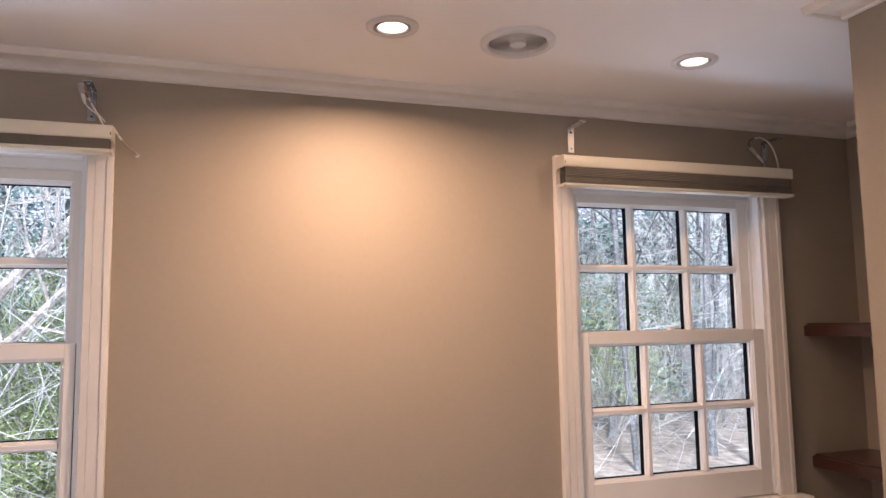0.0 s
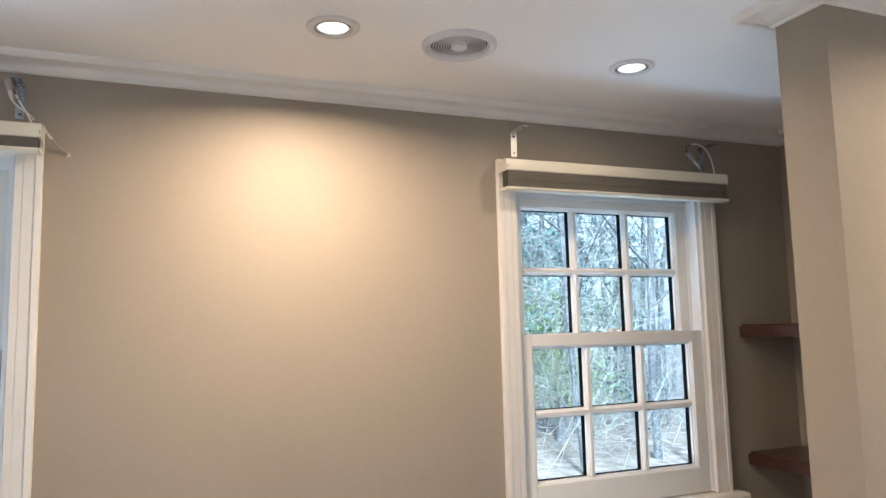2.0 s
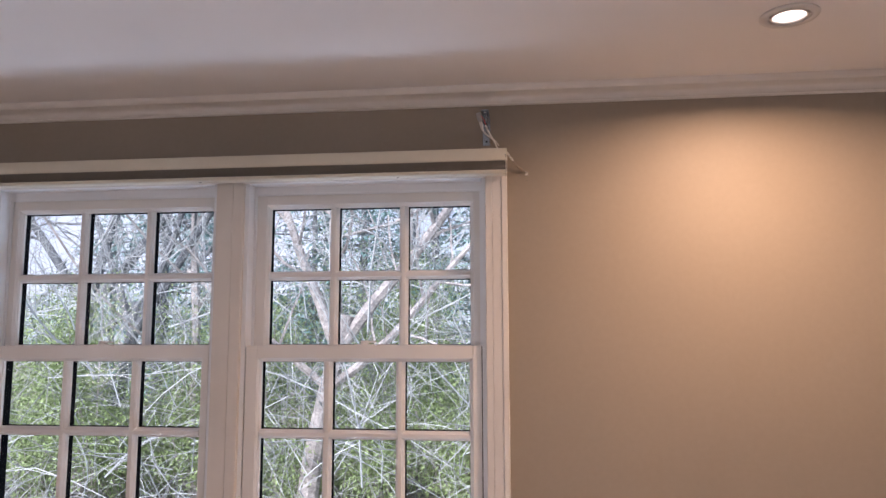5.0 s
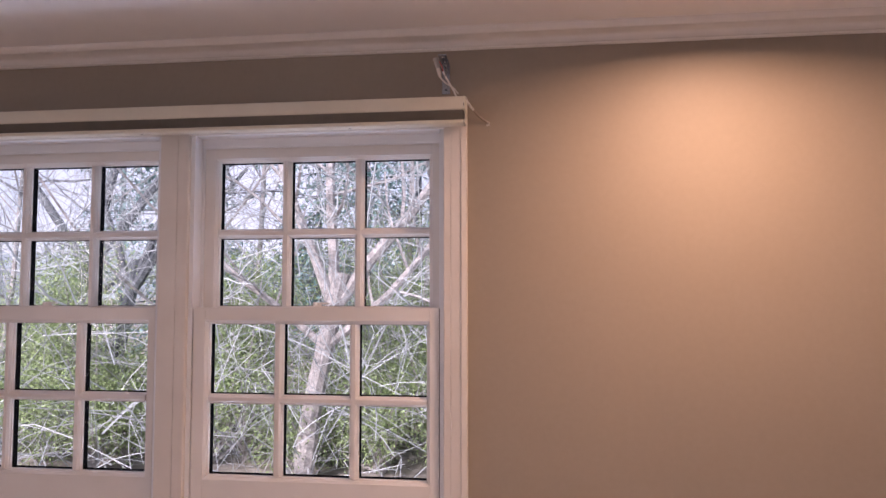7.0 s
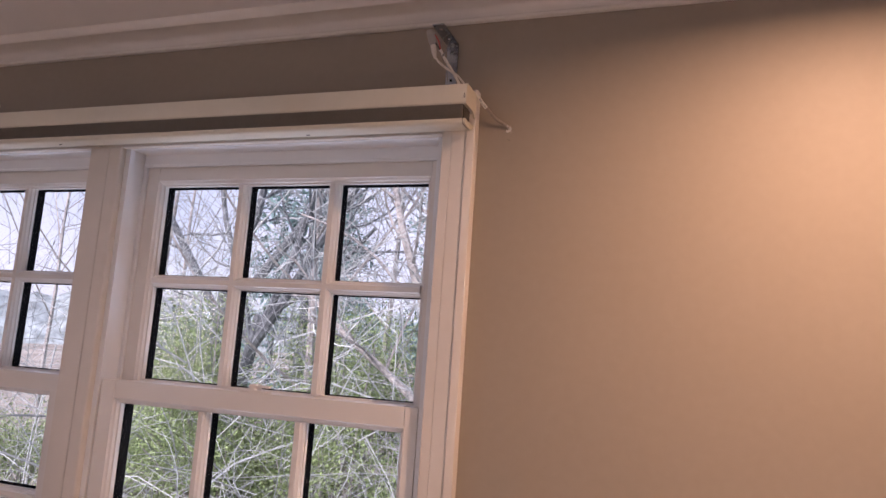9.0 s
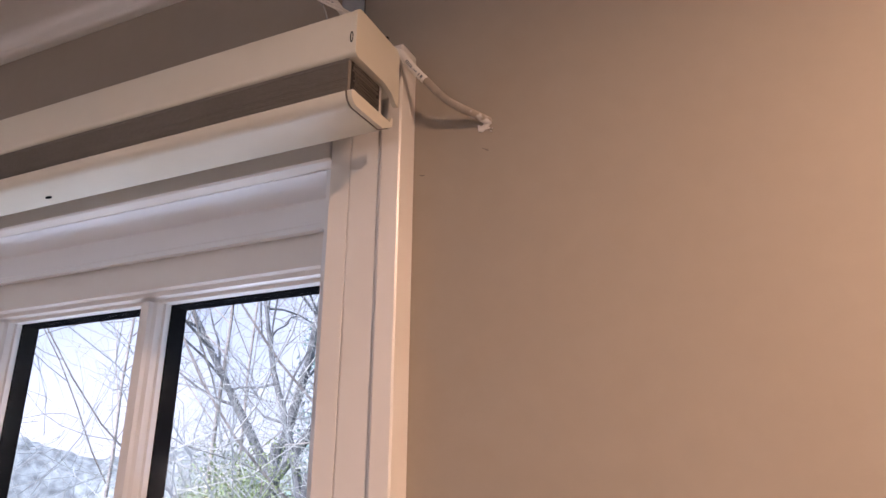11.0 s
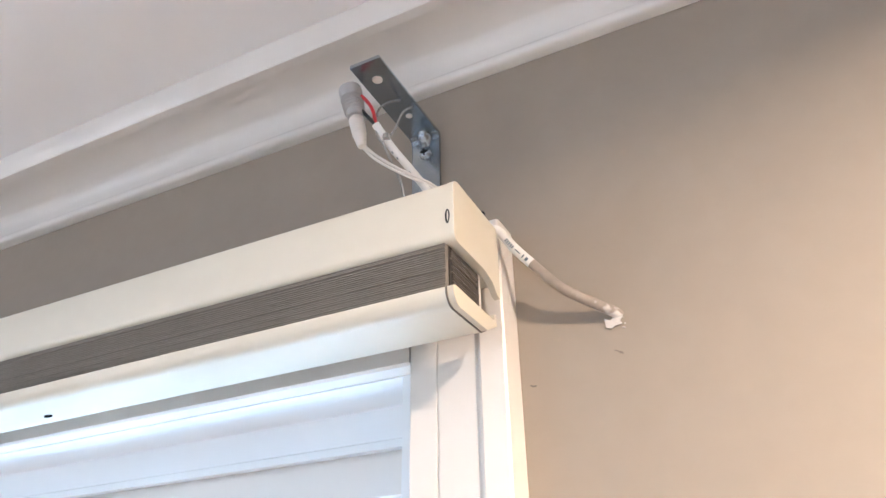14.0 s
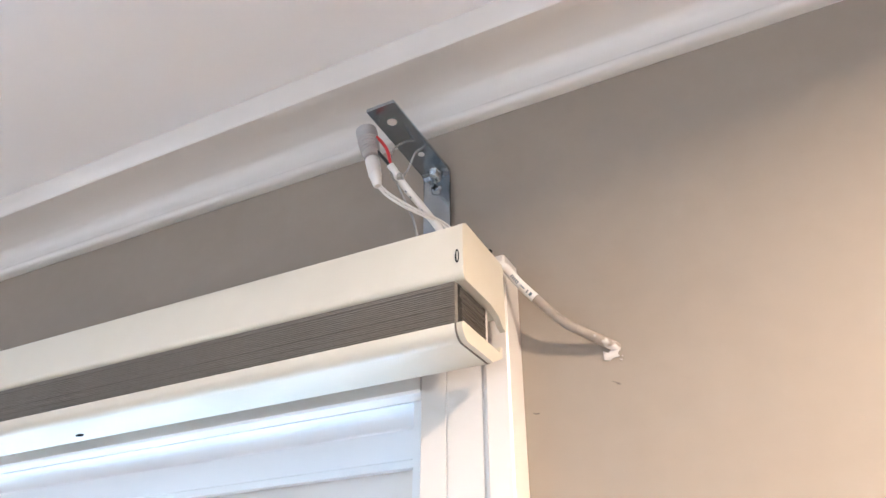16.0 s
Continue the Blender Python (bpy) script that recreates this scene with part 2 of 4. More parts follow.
def lathe(bm, pts, centre, sides=48):
    """Turns (radius, z) points round the upright axis through centre."""
    rings = []
    for r, z in pts:
        if r < 1e-6:
            rings.append([bm.verts.new((centre[0], centre[1], z))])
        else:
            rings.append([bm.verts.new((centre[0] + r * math.cos(k * math.tau / sides), centre[1] + r * math.sin(k * math.tau / sides), z)) for k in range(sides)])
    for a, b in zip(rings, rings[1:]):
        for k in range(sides):
            j = (k + 1) % sides
            if len(a) == 1 and len(b) == 1:
                continue
            if len(a) == 1:
                bm.faces.new((a[0], b[j], b[k]))
            elif len(b) == 1:
                bm.faces.new((a[k], a[j], b[0]))
            else:
                bm.faces.new((a[k], a[j], b[j], b[k]))


# ---- the room's plan ----
WALL_T = 0.105
ROOM_W, ROOM_E, ROOM_S = -2.6, 4.2, -4.4
ALCOVE_E = 2.745                 # alcove's end wall
PART_X, PART_Y0, PART_Y1 = 1.841, -0.973, -0.845   # partition's end and its two faces
SILL_Z, HEAD_Z = 1.165, 2.186   # openings
PAIR = (-1.283, 0.2196)         # double window's opening
SINGLE = (1.603, 2.337)         # single window's opening


def wall_panel(name, rects, label):
    bm = bmesh.new()
    for r in rects:
        box(bm, *r)
    return tagged(link_mesh(name, bm, WALL), label, "wall", kind="structure")


wall_panel("wall_north", [
    (ROOM_W, PAIR[0], 0, WALL_T, 0, CEIL), (PAIR[0], PAIR[1], 0, WALL_T, 0, SILL_Z - 0.03), (PAIR[0], PAIR[1], 0, WALL_T, HEAD_Z, CEIL),
    (PAIR[1], SINGLE[0], 0, WALL_T, 0, CEIL), (SINGLE[0], SINGLE[1], 0, WALL_T, 0, SILL_Z - 0.03), (SINGLE[0], SINGLE[1], 0, WALL_T, HEAD_Z, CEIL),
    (SINGLE[1], ALCOVE_E + 0.12, 0, WALL_T, 0, CEIL)], "greige painted plaster wall with two window openings")
wall_panel("wall_alcove", [(ALCOVE_E, ALCOVE_E + 0.12, PART_Y1, 0, 0, CEIL)], "greige painted end wall of the shelf alcove")
wall_panel("wall_partition", [(PART_X, ROOM_E, PART_Y0, PART_Y1, 0, CEIL)], "greige painted partition wall with a free end")
wall_panel("wall_east", [(ROOM_E, ROOM_E + 0.12, ROOM_S, PART_Y1, 0, CEIL)], "greige painted side wall of the room")
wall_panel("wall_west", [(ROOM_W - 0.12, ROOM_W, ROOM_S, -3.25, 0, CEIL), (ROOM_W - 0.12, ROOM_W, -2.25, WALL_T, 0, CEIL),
                         (ROOM_W - 0.12, ROOM_W, -3.25, -2.25, 0, 0.8), (ROOM_W - 0.12, ROOM_W, -3.25, -2.25, 2.2, CEIL)], "greige painted side wall with an unseen window opening")
# the opening is added, for an unseen window that lights the room
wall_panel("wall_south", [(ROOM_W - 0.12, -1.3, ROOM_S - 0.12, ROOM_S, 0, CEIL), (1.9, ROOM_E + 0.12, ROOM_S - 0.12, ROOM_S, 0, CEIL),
                          (-1.3, 1.9, ROOM_S - 0.12, ROOM_S, 0, 0.9), (-1.3, 1.9, ROOM_S - 0.12, ROOM_S, 2.15, CEIL)], "greige painted back wall with an added opening for light")
tagged(link_mesh("floor", a_box(ROOM_W - 0.12, ROOM_E + 0.12, ROOM_S - 0.12, WALL_T, -0.1, 0), FLOOR_BOUNCE), "unseen room floor, kept pale to bounce sunlight onto the ceiling", "floor", kind="structure")
LIGHTS = ((0.917, -0.43), (1.754, -0.434), (-1.5, -1.9), (0.5, -3.0), (2.45, -1.5), (3.4, -3.2))
WATTS = (11.0, 1.3, 3.5, 1.2, 12.0, 2.0)   # the last four are unseen fixtures, added to light the room
HOLE = 0.041                    # half side of the square cut-outs over the recessed lights
ex = sorted({ROOM_W - 0.12, ROOM_E + 0.12, *(q + d for q, _ in LIGHTS for d in (-HOLE, HOLE))})
ey = sorted({ROOM_S - 0.12, WALL_T, *(q + d for _, q in LIGHTS for d in (-HOLE, HOLE))})
bm = bmesh.new()
for xa, xb in zip(ex, ex[1:]):
    for ya, yb in zip(ey, ey[1:]):
        if not any(abs((xa + xb) / 2 - q) < HOLE and abs((ya + yb) / 2 - r) < HOLE for q, r in LIGHTS):
            f = bm.faces.new([bm.verts.new(p) for p in ((xa, ya, CEIL), (xa, yb, CEIL), (xb, yb, CEIL), (xb, ya, CEIL))])
box(bm, ROOM_W - 0.12, ROOM_E + 0.12, ROOM_S - 0.12, WALL_T, CEIL + 0.09, CEIL + 0.15)
bmesh.ops.remove_doubles(bm, verts=bm.verts, dist=1e-5)
ceiling = tagged(link_mesh("ceiling", bm, CEILING), "flat white painted ceiling", "ceiling", kind="structure")

# Crown moulding: (distance from the wall, height below the ceiling)
CROWN = [(0.0, -0.0426), (0.0054, -0.0430), (0.0076, -0.0420), (0.0092, -0.0396), (0.0098, -0.0372), (0.0094, -0.0354), (0.0084, -0.0344)]
for k in range(1, 11):                      # hollow between the lower bead and the fillet
    a = k / 10 * math.pi / 2
    CROWN.append((0.0084 + 0.0428 * (1 - math.cos(a)) ** 1.25, -0.0344 + 0.0222 * math.sin(a) ** 0.9))
CROWN += [(0.0516, -0.0186), (0.0590, -0.0186), (0.0604, -0.0174), (0.0640, -0.0030), (0.0650, 0.0), (0.0, 0.0)]


def crown(name, path, closed=False):
    """Moulding along a level path with the wall on its left; corners are mitred."""
    p = [Vector((x, y)) for x, y in path]
    bm = bmesh.new()
    rings = []
    for i, q in enumerate(p):
        d0 = (q - p[i - 1]).normalized() if i or closed else (p[1] - q).normalized()
        d1 = (p[(i + 1) % len(p)] - q).normalized() if i < len(p) - 1 or closed else d0
        n0, n1 = Vector((d0.y, -d0.x)), Vector((d1.y, -d1.x))
        m = (n0 + n1).normalized()
        m = m / max(m.dot(n0), 0.2)
        rings.append([bm.verts.new((q.x + m.x * u, q.y + m.y * u, CEIL + v - 0.0005)) for u, v in CROWN])
    n = len(CROWN)
    for a, b in zip(rings, rings[1:] + rings[:1] if closed else rings[1:]):
        for k in range(n):
            bm.faces.new((a[k], a[(k + 1) % n], b[(k + 1) % n], b[k]))
    ob = link_mesh(name, bm, TRIM, True)
    return tagged(ob, "white painted crown moulding along the ceiling", "trim", kind="structure")


crown("trim_crown", [(ROOM_W, 0), (ALCOVE_E, 0), (ALCOVE_E, PART_Y1), (PART_X, PART_Y1), (PART_X, PART_Y0), (ROOM_E, PART_Y0), (ROOM_E, ROOM_S), (ROOM_W, ROOM_S)], True)


# ---- windows ----
CASING = [(0.0, 0.0), (0.0, 0.0125), (0.0015, 0.0145), (0.0180, 0.0155), (0.0186, 0.0146), (0.0194, 0.0146), (0.0200, 0.0160),
          (0.0430, 0.0178), (0.0438, 0.0172), (0.0450, 0.0172), (0.0460, 0.0198), (0.0475, 0.0205), (0.0606, 0.0205), (0.0618, 0.0194), (0.0620, 0.0)]
GZ = (1.257, 1.665, 1.713, 2.120)  # glass: lower bottom and top, upper bottom and top


def bar(bm, axis, c, w, a, b, y0, y1, edge=0.010, sides=(True, True)):
    """A sash bar centred on c, w wide, from a to b, with moulded front edges on the sides named."""
    h = w / 2
    e = min(edge, h * 0.62)
    mould = [(0, 0.013), (e * 0.3, 0.012), (e * 0.45, 0.006), (e * 0.8, 0.0035), (e, 0)]
    pts = [(-h, y1)] + ([(-h + u, y0 + v) for u, v in mould] if sides[0] else [(-h, y0)])
    pts += ([(h - u, y0 + v) for u, v in mould[::-1]] if sides[1] else [(h, y0)]) + [(h, y1)]
    if axis == "z":
        prism(bm, pts, lambda u, v, t: (c + u, v, t), a, b)
    else:
        prism(bm, pts, lambda u, v, t: (t, v, c + u), a, b)


def sash(window, name, ox, gx, gz, oz, y0):
    """A sash of three by two panes: frame, moulded bars, panes and their dark spacers."""
    x0, x1 = ox
    y1 = y0 + 0.038
    bm = bmesh.new()
    for lo, hi, sides in ((x0, gx[0], (False, True)), (gx[1], x1, (True, False))):
        bar(bm, "z", (lo + hi) / 2, hi - lo, oz[0], oz[1], y0, y1, 0.010, sides)
    for lo, hi, sides in ((oz[0], gz[0], (False, True)), (gz[1], oz[1], (True, False))):
        bar(bm, "x", (lo + hi) / 2, hi - lo, gx[0] - 0.009, gx[1] + 0.009, y0 + 0.0003, y1 - 0.0005, 0.010, sides)
    body = part(name, bm, SASH, window, "white painted sash frame")
    mw = 0.026
    pw = (gx[1] - gx[0] - 2 * mw) / 3   # width of a pane
    xs = [gx[0], gx[0] + pw + mw / 2, gx[1] - pw - mw / 2, gx[1]]
    zs = [gz[0], (gz[0] + gz[1]) / 2, gz[1]]
    for k in (1, 2):
        bm = bmesh.new()
        bar(bm, "z", xs[k], mw, gz[0], gz[1], y0 + 0.004, y1 - 0.002)
        part("glazing_bar", bm, SASH, body)
    bm = bmesh.new()
    bar(bm, "x", zs[1], mw, gx[0], gx[1], y0 + 0.0046, y1 - 0.0026)
    part("glazing_bar", bm, SASH, body)
    for i in range(3):
        for j in range(2):
            l, r = xs[i] + (mw / 2 if i else 0), xs[i + 1] - (mw / 2 if i < 2 else 0)
            b, t = zs[j] + (mw / 2 if j else 0), zs[j + 1] - (mw / 2 if j == 0 else 0)
            pane = part("pane", a_box(l - 0.003, r + 0.003, y0 + 0.0205, y0 + 0.0235, b - 0.003, t + 0.003), GLASS, body)
            pane.visible_shadow = False
            bm = bmesh.new()
            s, ya, yb = 0.0012, y0 + 0.0238, y0 + 0.0425
            box(bm, l, l + s, ya, yb, b, t)
            box(bm, r - s, r, ya, yb, b, t)
            box(bm, l + s, r - s, ya, yb, b, b + s)
            box(bm, l + s, r - s, ya, yb, t - s, t)
            part("spacer", bm, SPACER_SHADE, body)
    return body


def jamb_frame(window, ox):
    """Jambs, parting beads and head of one unit's opening."""
    x0, x1 = ox
    for xa, s in ((x0, 1), (x1, -1)):
        bm = bmesh.new()
        lo, hi = sorted((xa - s * 0.0, xa + s * 0.012))
        box(bm, lo, hi, -0.0, 0.0505, SILL_Z, HEAD_Z)
        lo, hi = sorted((xa + s * 0.012, xa + s * 0.020))
        box(bm, lo, hi, 0.0445, 0.0505, SILL_Z, HEAD_Z - 0.01)
        part("side_jamb", bm, VINYL, window)
        # black strip paints in the shadow gap between sash and jamb
        lo, hi = sorted((xa + s * 0.0121, xa + s * 0.0148))
        part("gap_shade", a_box(lo, hi, 0.010, 0.040, SILL_Z + 0.001, 1.709), SPACER_SHADE, window, "black strip for the shadow gap beside the lower sash")
        # shade is put into the colour: black keeps the outer jamb from showing bright
        lo, hi = sorted((xa, xa + s * 0.012))
        part("shaded_outer_jamb", a_box(lo, hi, 0.0507, WALL_T, SILL_Z, HEAD_Z - 0.010), SPACER_SHADE, window, "outer jamb face, coloured black as if in shade")
    bm = bmesh.new()
    # soffit, then the stop's face with a small lip at its foot
    prism(bm, [(0.0, HEAD_Z), (0.0, HEAD_Z - 0.0008), (0.0425, HEAD_Z - 0.0012), (0.0438, HEAD_Z - 0.0020), (0.0440, HEAD_Z - 0.0225), (0.0426, HEAD_Z - 0.0240),
               (0.0426, HEAD_Z - 0.0288), (0.0490, HEAD_Z - 0.0288), (0.0490, HEAD_Z - 0.004), (WALL_T, HEAD_Z - 0.004), (WALL_T, HEAD_Z)],
          along_x, x0 + 0.012, x1 - 0.012)
    part("head_jamb", bm, VINYL, window)


def sash_lock(window, x):
    bm = bmesh.new()
    box(bm, x - 0.028, x + 0.028, 0.008, 0.034, 1.7105, 1.7145)
    lathe(bm, [(0.0, 1.7145), (0.012, 1.7145), (0.012, 1.722), (0.009, 1.725), (0.0, 1.725)], (x, 0.021), 16)
    prism(bm, [(0.0, 1.719), (0.006, 1.719), (0.006, 1.724), (0.0, 1.724)], lambda u, v, t: (t, 0.014 + u, v), x, x + 0.034)
    part("sash_lock", bm, SASH, window)


def casing_side(window, x, s, top):
    bm = bmesh.new()
    prism(bm, [(x + s * u, -v) for u, v in CASING], lambda u, v, t: (u, v, t), SILL_Z - 0.004, top)
    part("side_casing", bm, TRIM, window, smooth=False)


def window(name, opening, units, label):
    w = root(name, (sum(opening) / 2, 0, SILL_Z), label, "window", kind="structure")
    for ox, gx in units:
        jamb_frame(w, ox)
        sx = (ox[0] + 0.013, ox[1] - 0.013)
        sash(w, "upper_sash", sx, gx, GZ[2:], (1.673, 2.170), 0.0515)
        sash(w, "lower_sash", (sx[0] + 0.0022, sx[1] - 0.0022), gx, GZ[:2], (1.1655, 1.710), 0.0035)
        sash_lock(w, (gx[0] + gx[1]) / 2)
    for a, b in zip(units, units[1:]):
        x0, x1 = a[0][1], b[0][0]
        bm = bmesh.new()
        m = (x0 + x1) / 2
        # two flat boards with a shallow joint between them
        prism(bm, [(x0, WALL_T), (x0, -0.0115), (x0 + 0.0015, -0.013), (m + 0.008, -0.013), (m + 0.0095, -0.011), (m + 0.0120, -0.011),
                   (m + 0.0135, -0.0145), (x1 - 0.002, -0.0145), (x1, -0.0125), (x1, WALL_T)],
              lambda u, v, t: (u, v, t), SILL_Z, HEAD_Z)
        part("mullion", bm, TRIM, w)
    casing_side(w, opening[0], -1, 2.2635)
    casing_side(w, opening[1], 1, 2.2635)
    bm = bmesh.new()
    prism(bm, [(-v, HEAD_Z + u) for u, v in CASING], along_x, opening[0], opening[1])
    part("head_casing", bm, TRIM, w)
    bm = bmesh.new()
    prism(bm, [(WALL_T, SILL_Z - 0.03), (-0.055, SILL_Z - 0.03), (-0.062, SILL_Z - 0.022), (-0.062, SILL_Z - 0.011), (-0.055, SILL_Z - 0.004), (WALL_T, SILL_Z - 0.004)],
          along_x, opening[0], opening[1])
    for s, x in ((-1, opening[0]), (1, opening[1])):
        lo, hi = sorted((x, x + s * 0.095))
        prism(bm, [(0, SILL_Z - 0.03), (-0.055, SILL_Z - 0.03), (-0.062, SILL_Z - 0.022), (-0.062, SILL_Z - 0.011), (-0.055, SILL_Z - 0.004), (0, SILL_Z - 0.004)], along_x, lo, hi)
    part("window_sill", bm, TRIM, w)
    return w


window("window_1", PAIR, [((-1.283, -0.573), (-1.236, -0.614)), ((-0.490, 0.2196), (-0.432, 0.171))],
       "white double-hung window pair with six panes a sash")
window("window_2", SINGLE, [(SINGLE, (1.660, 2.269))], "white double-hung window with six panes a sash")


# unseen window, added so that sun and sky brighten the room
w3 = root("added_window_south", (0.3, ROOM_S - 0.06, 0.9), "unseen wide back window, added to let in light", "window", kind="structure")
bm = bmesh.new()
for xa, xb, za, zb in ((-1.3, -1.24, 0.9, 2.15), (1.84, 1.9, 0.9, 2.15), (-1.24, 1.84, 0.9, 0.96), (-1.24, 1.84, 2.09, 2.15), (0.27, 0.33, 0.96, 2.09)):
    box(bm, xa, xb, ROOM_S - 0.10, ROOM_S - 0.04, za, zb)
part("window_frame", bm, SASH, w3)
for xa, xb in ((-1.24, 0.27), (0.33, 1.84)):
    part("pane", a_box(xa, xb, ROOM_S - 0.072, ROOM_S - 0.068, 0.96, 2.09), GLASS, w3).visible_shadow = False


# unseen window, placed where the sideways shadow implies a light
w4 = root("unseen_window_west", (ROOM_W - 0.06, -2.75, 0.8), "unseen white side window, inferred from a sideways shadow", "window", kind="structure")
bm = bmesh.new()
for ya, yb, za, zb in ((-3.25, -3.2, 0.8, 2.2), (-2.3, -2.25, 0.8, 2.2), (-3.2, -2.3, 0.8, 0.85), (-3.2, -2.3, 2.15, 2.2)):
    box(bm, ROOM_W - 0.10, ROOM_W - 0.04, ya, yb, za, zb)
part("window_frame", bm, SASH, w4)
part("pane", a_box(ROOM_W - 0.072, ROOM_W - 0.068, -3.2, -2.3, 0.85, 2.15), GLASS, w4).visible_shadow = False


# ---- pleated shades ----
def pleats(bm, x0, x1, ya, yb, z0, z1, folds, open_top):
    """Stacked cells: a zigzag outline front and back; open_top folds spread apart at the top."""
    weights = [4.2 if k >= folds - open_top else random.uniform(0.7, 1.3) for k in range(folds)]
    total = sum(weights)
    z = z0
    front, back = [], []
    for k, wgt in enumerate(weights):
        h = (z1 - z0) * wgt / total
        j = random.uniform(-0.0005, 0.0006)
        deep = 0.016 if wgt > 2 else random.uniform(0.0013, 0.0026)
        mid = random.uniform(0.35, 0.65)
        lift = 0.06 if wgt > 2 else 0.2
        if wgt > 2:
            front += [(ya + deep, z), (ya + deep, z + h * 0.44), (ya + 0.0006 + j, z + h * 0.48), (ya + j, z + h * 0.62), (ya + 0.0006 + j, z + h * 0.97)]
        else:
            front += [(ya + deep, z), (ya + j, z + h * mid * (1.0 - lift)), (ya + j + 0.0001, z + h * (mid + lift))]
        back += [(yb - deep, z), (yb - j, z + h * 0.5)]
        z += h
    front.append((ya + 0.0032, z1))
    back.append((yb - 0.0032, z1))
    prism(bm, front + back[::-1], along_x, x0, x1)


def shade(x0, x1, stack, folds, open_top, label):
    """Headrail with end caps, a stack of pleats, and a bottom rail with end caps."""
    top, bot = 2.251, 2.2155
    rt = bot - stack
    rb = rt - 0.0098
    ya, yb = -0.0845, -0.0285
    back = -0.0445                   # rear of the fabric
    s = root("cellular_shade", ((x0 + x1) / 2, -0.05, rb), label, "window shade", "window shades")

    def head_outline(g):
        o = [(yb, top - 0.001 + g), (ya + 0.004, top + g), (ya + 0.001 - g, top - 0.0015), (ya - g, top - 0.004)]
        for k in range(6):
            a = k / 5 * math.pi / 2
            o.append((ya + 0.004 - (0.004 + g) * math.cos(a), bot + 0.004 - (0.004 + g) * math.sin(a)))
        return o + [(yb, bot - g)]

    bm = bmesh.new()
    prism(bm, head_outline(0), along_x, x0 + 0.0035, x1 - 0.0035)
    head = part("headrail", bm, HEAD, s, smooth=True)
    for xa, xb in ((x0, x0 + 0.0035), (x1 - 0.0035, x1)):
        bm = bmesh.new()
        o = head_outline(0.0004)[:-1]
        o += [(yb - 0.020, bot - 0.0004), (yb - 0.010, bot - 0.003), (yb - 0.004, bot - 0.008), (yb, bot - 0.009)]
        prism(bm, o, along_x, xa, xb)
        part("end_cap", bm, HEAD, s, "cream plastic end cap", smooth=True)
    bm = bmesh.new()
    pleats(bm, x0 + 0.006, x1 - 0.006, ya + 0.0008, back, rt, bot, folds, open_top)
    part("pleated_fabric", bm, FABRIC, s, "grey-brown pleated fabric stack")
    for xa, xb, e in ((x0 + 0.0052, x0 + 0.0058, x0 + 0.0046), (x1 - 0.0058, x1 - 0.0052, x1 - 0.0052)):
        part("fabric_edge", a_box(xa, xb, back - 0.0008, back + 0.0014, rt, bot), PLUG_WHITE, s, "pale back edge of the fabric")
        # dark plate stands for the shade inside the open cells
        ends = part("cell_end_shade", a_box(xa, xb, ya + 0.0046, back - 0.0012, rt + 0.0008, bot - 0.0008), CELLS, s, "dark plate for the shade in the open cell ends")
        # the cut edge of each fold
        for k in range(folds):
            z = rt + 0.0010 + (bot - rt - 0.0020) * (k + random.uniform(0.25, 0.75)) / folds
            h = random.uniform(0.00004, 0.00014)
            ym = ya + 0.0048 + random.uniform(0.0, 0.004)
            yn = back - random.uniform(0.0012, 0.006)
            tilt = random.uniform(-0.0005, 0.0005)
            bm = bmesh.new()
            prism(bm, [(ym, z - h), ((ym + yn) / 2, z + tilt - h), (yn, z - h), (yn, z + h), ((ym + yn) / 2, z + tilt + h), (ym, z + h)], along_x, e, e + 0.0006)
            part("fold_edge", bm, FABRIC, ends)
    bm = bmesh.new()
    yr = ya - 0.003
    rail = [(yb - 0.0070, rt + 0.0040), (yb - 0.0090, rt + 0.0040), (yb - 0.0105, rt), (yr + 0.002, rt), (yr, rt - 0.001)]
    for k in range(7):
        a = k / 6 * math.pi / 2
        rail.append((yr + 0.0075 - 0.0075 * math.cos(a), rb + 0.0075 - 0.0075 * math.sin(a)))
    rail += [(back - 0.0040, rb + 0.0006), (yb - 0.0070, rt - 0.0020)]
    prism(bm, rail, along_x, x0 + 0.004, x1 - 0.004)
    body = part("bottom_rail", bm, HEAD, s, smooth=True)
    for xa, xb in ((x0, x0 + 0.0036), (x1 - 0.0036, x1)):
        bm = bmesh.new()
        prism(bm, [(u * 1.0 if u > -0.05 else u + 0.0006, v + 0.0003) for u, v in rail], along_x, xa, xb)
        part("rail_cap", bm, HEAD, s, "cream plastic end cap", smooth=True)
        # fine dark joint between rail and cap
        bm = bmesh.new()
        xm = xb if xa == x0 else xa
        prism(bm, [(u if u > -0.05 else u - 0.0003, v - (0.0003 if v < rb + 0.009 else 0)) for u, v in rail], along_x, xm - 0.00035, xm + 0.00035)
        part("joint", bm, SCUFF, body, "dark joint line")
    return s, top, bot, rt, rb


pair_shade, _, _, _, pair_rb = shade(-1.347, 0.2835, 0.0260, 21, 0, "cream cellular shade raised to a tight grey stack")
single_shade, _, _, _, single_rb = shade(1.5375, 2.4045, 0.0520, 24, 6, "cream cellular shade with loosely stacked grey-brown pleats")


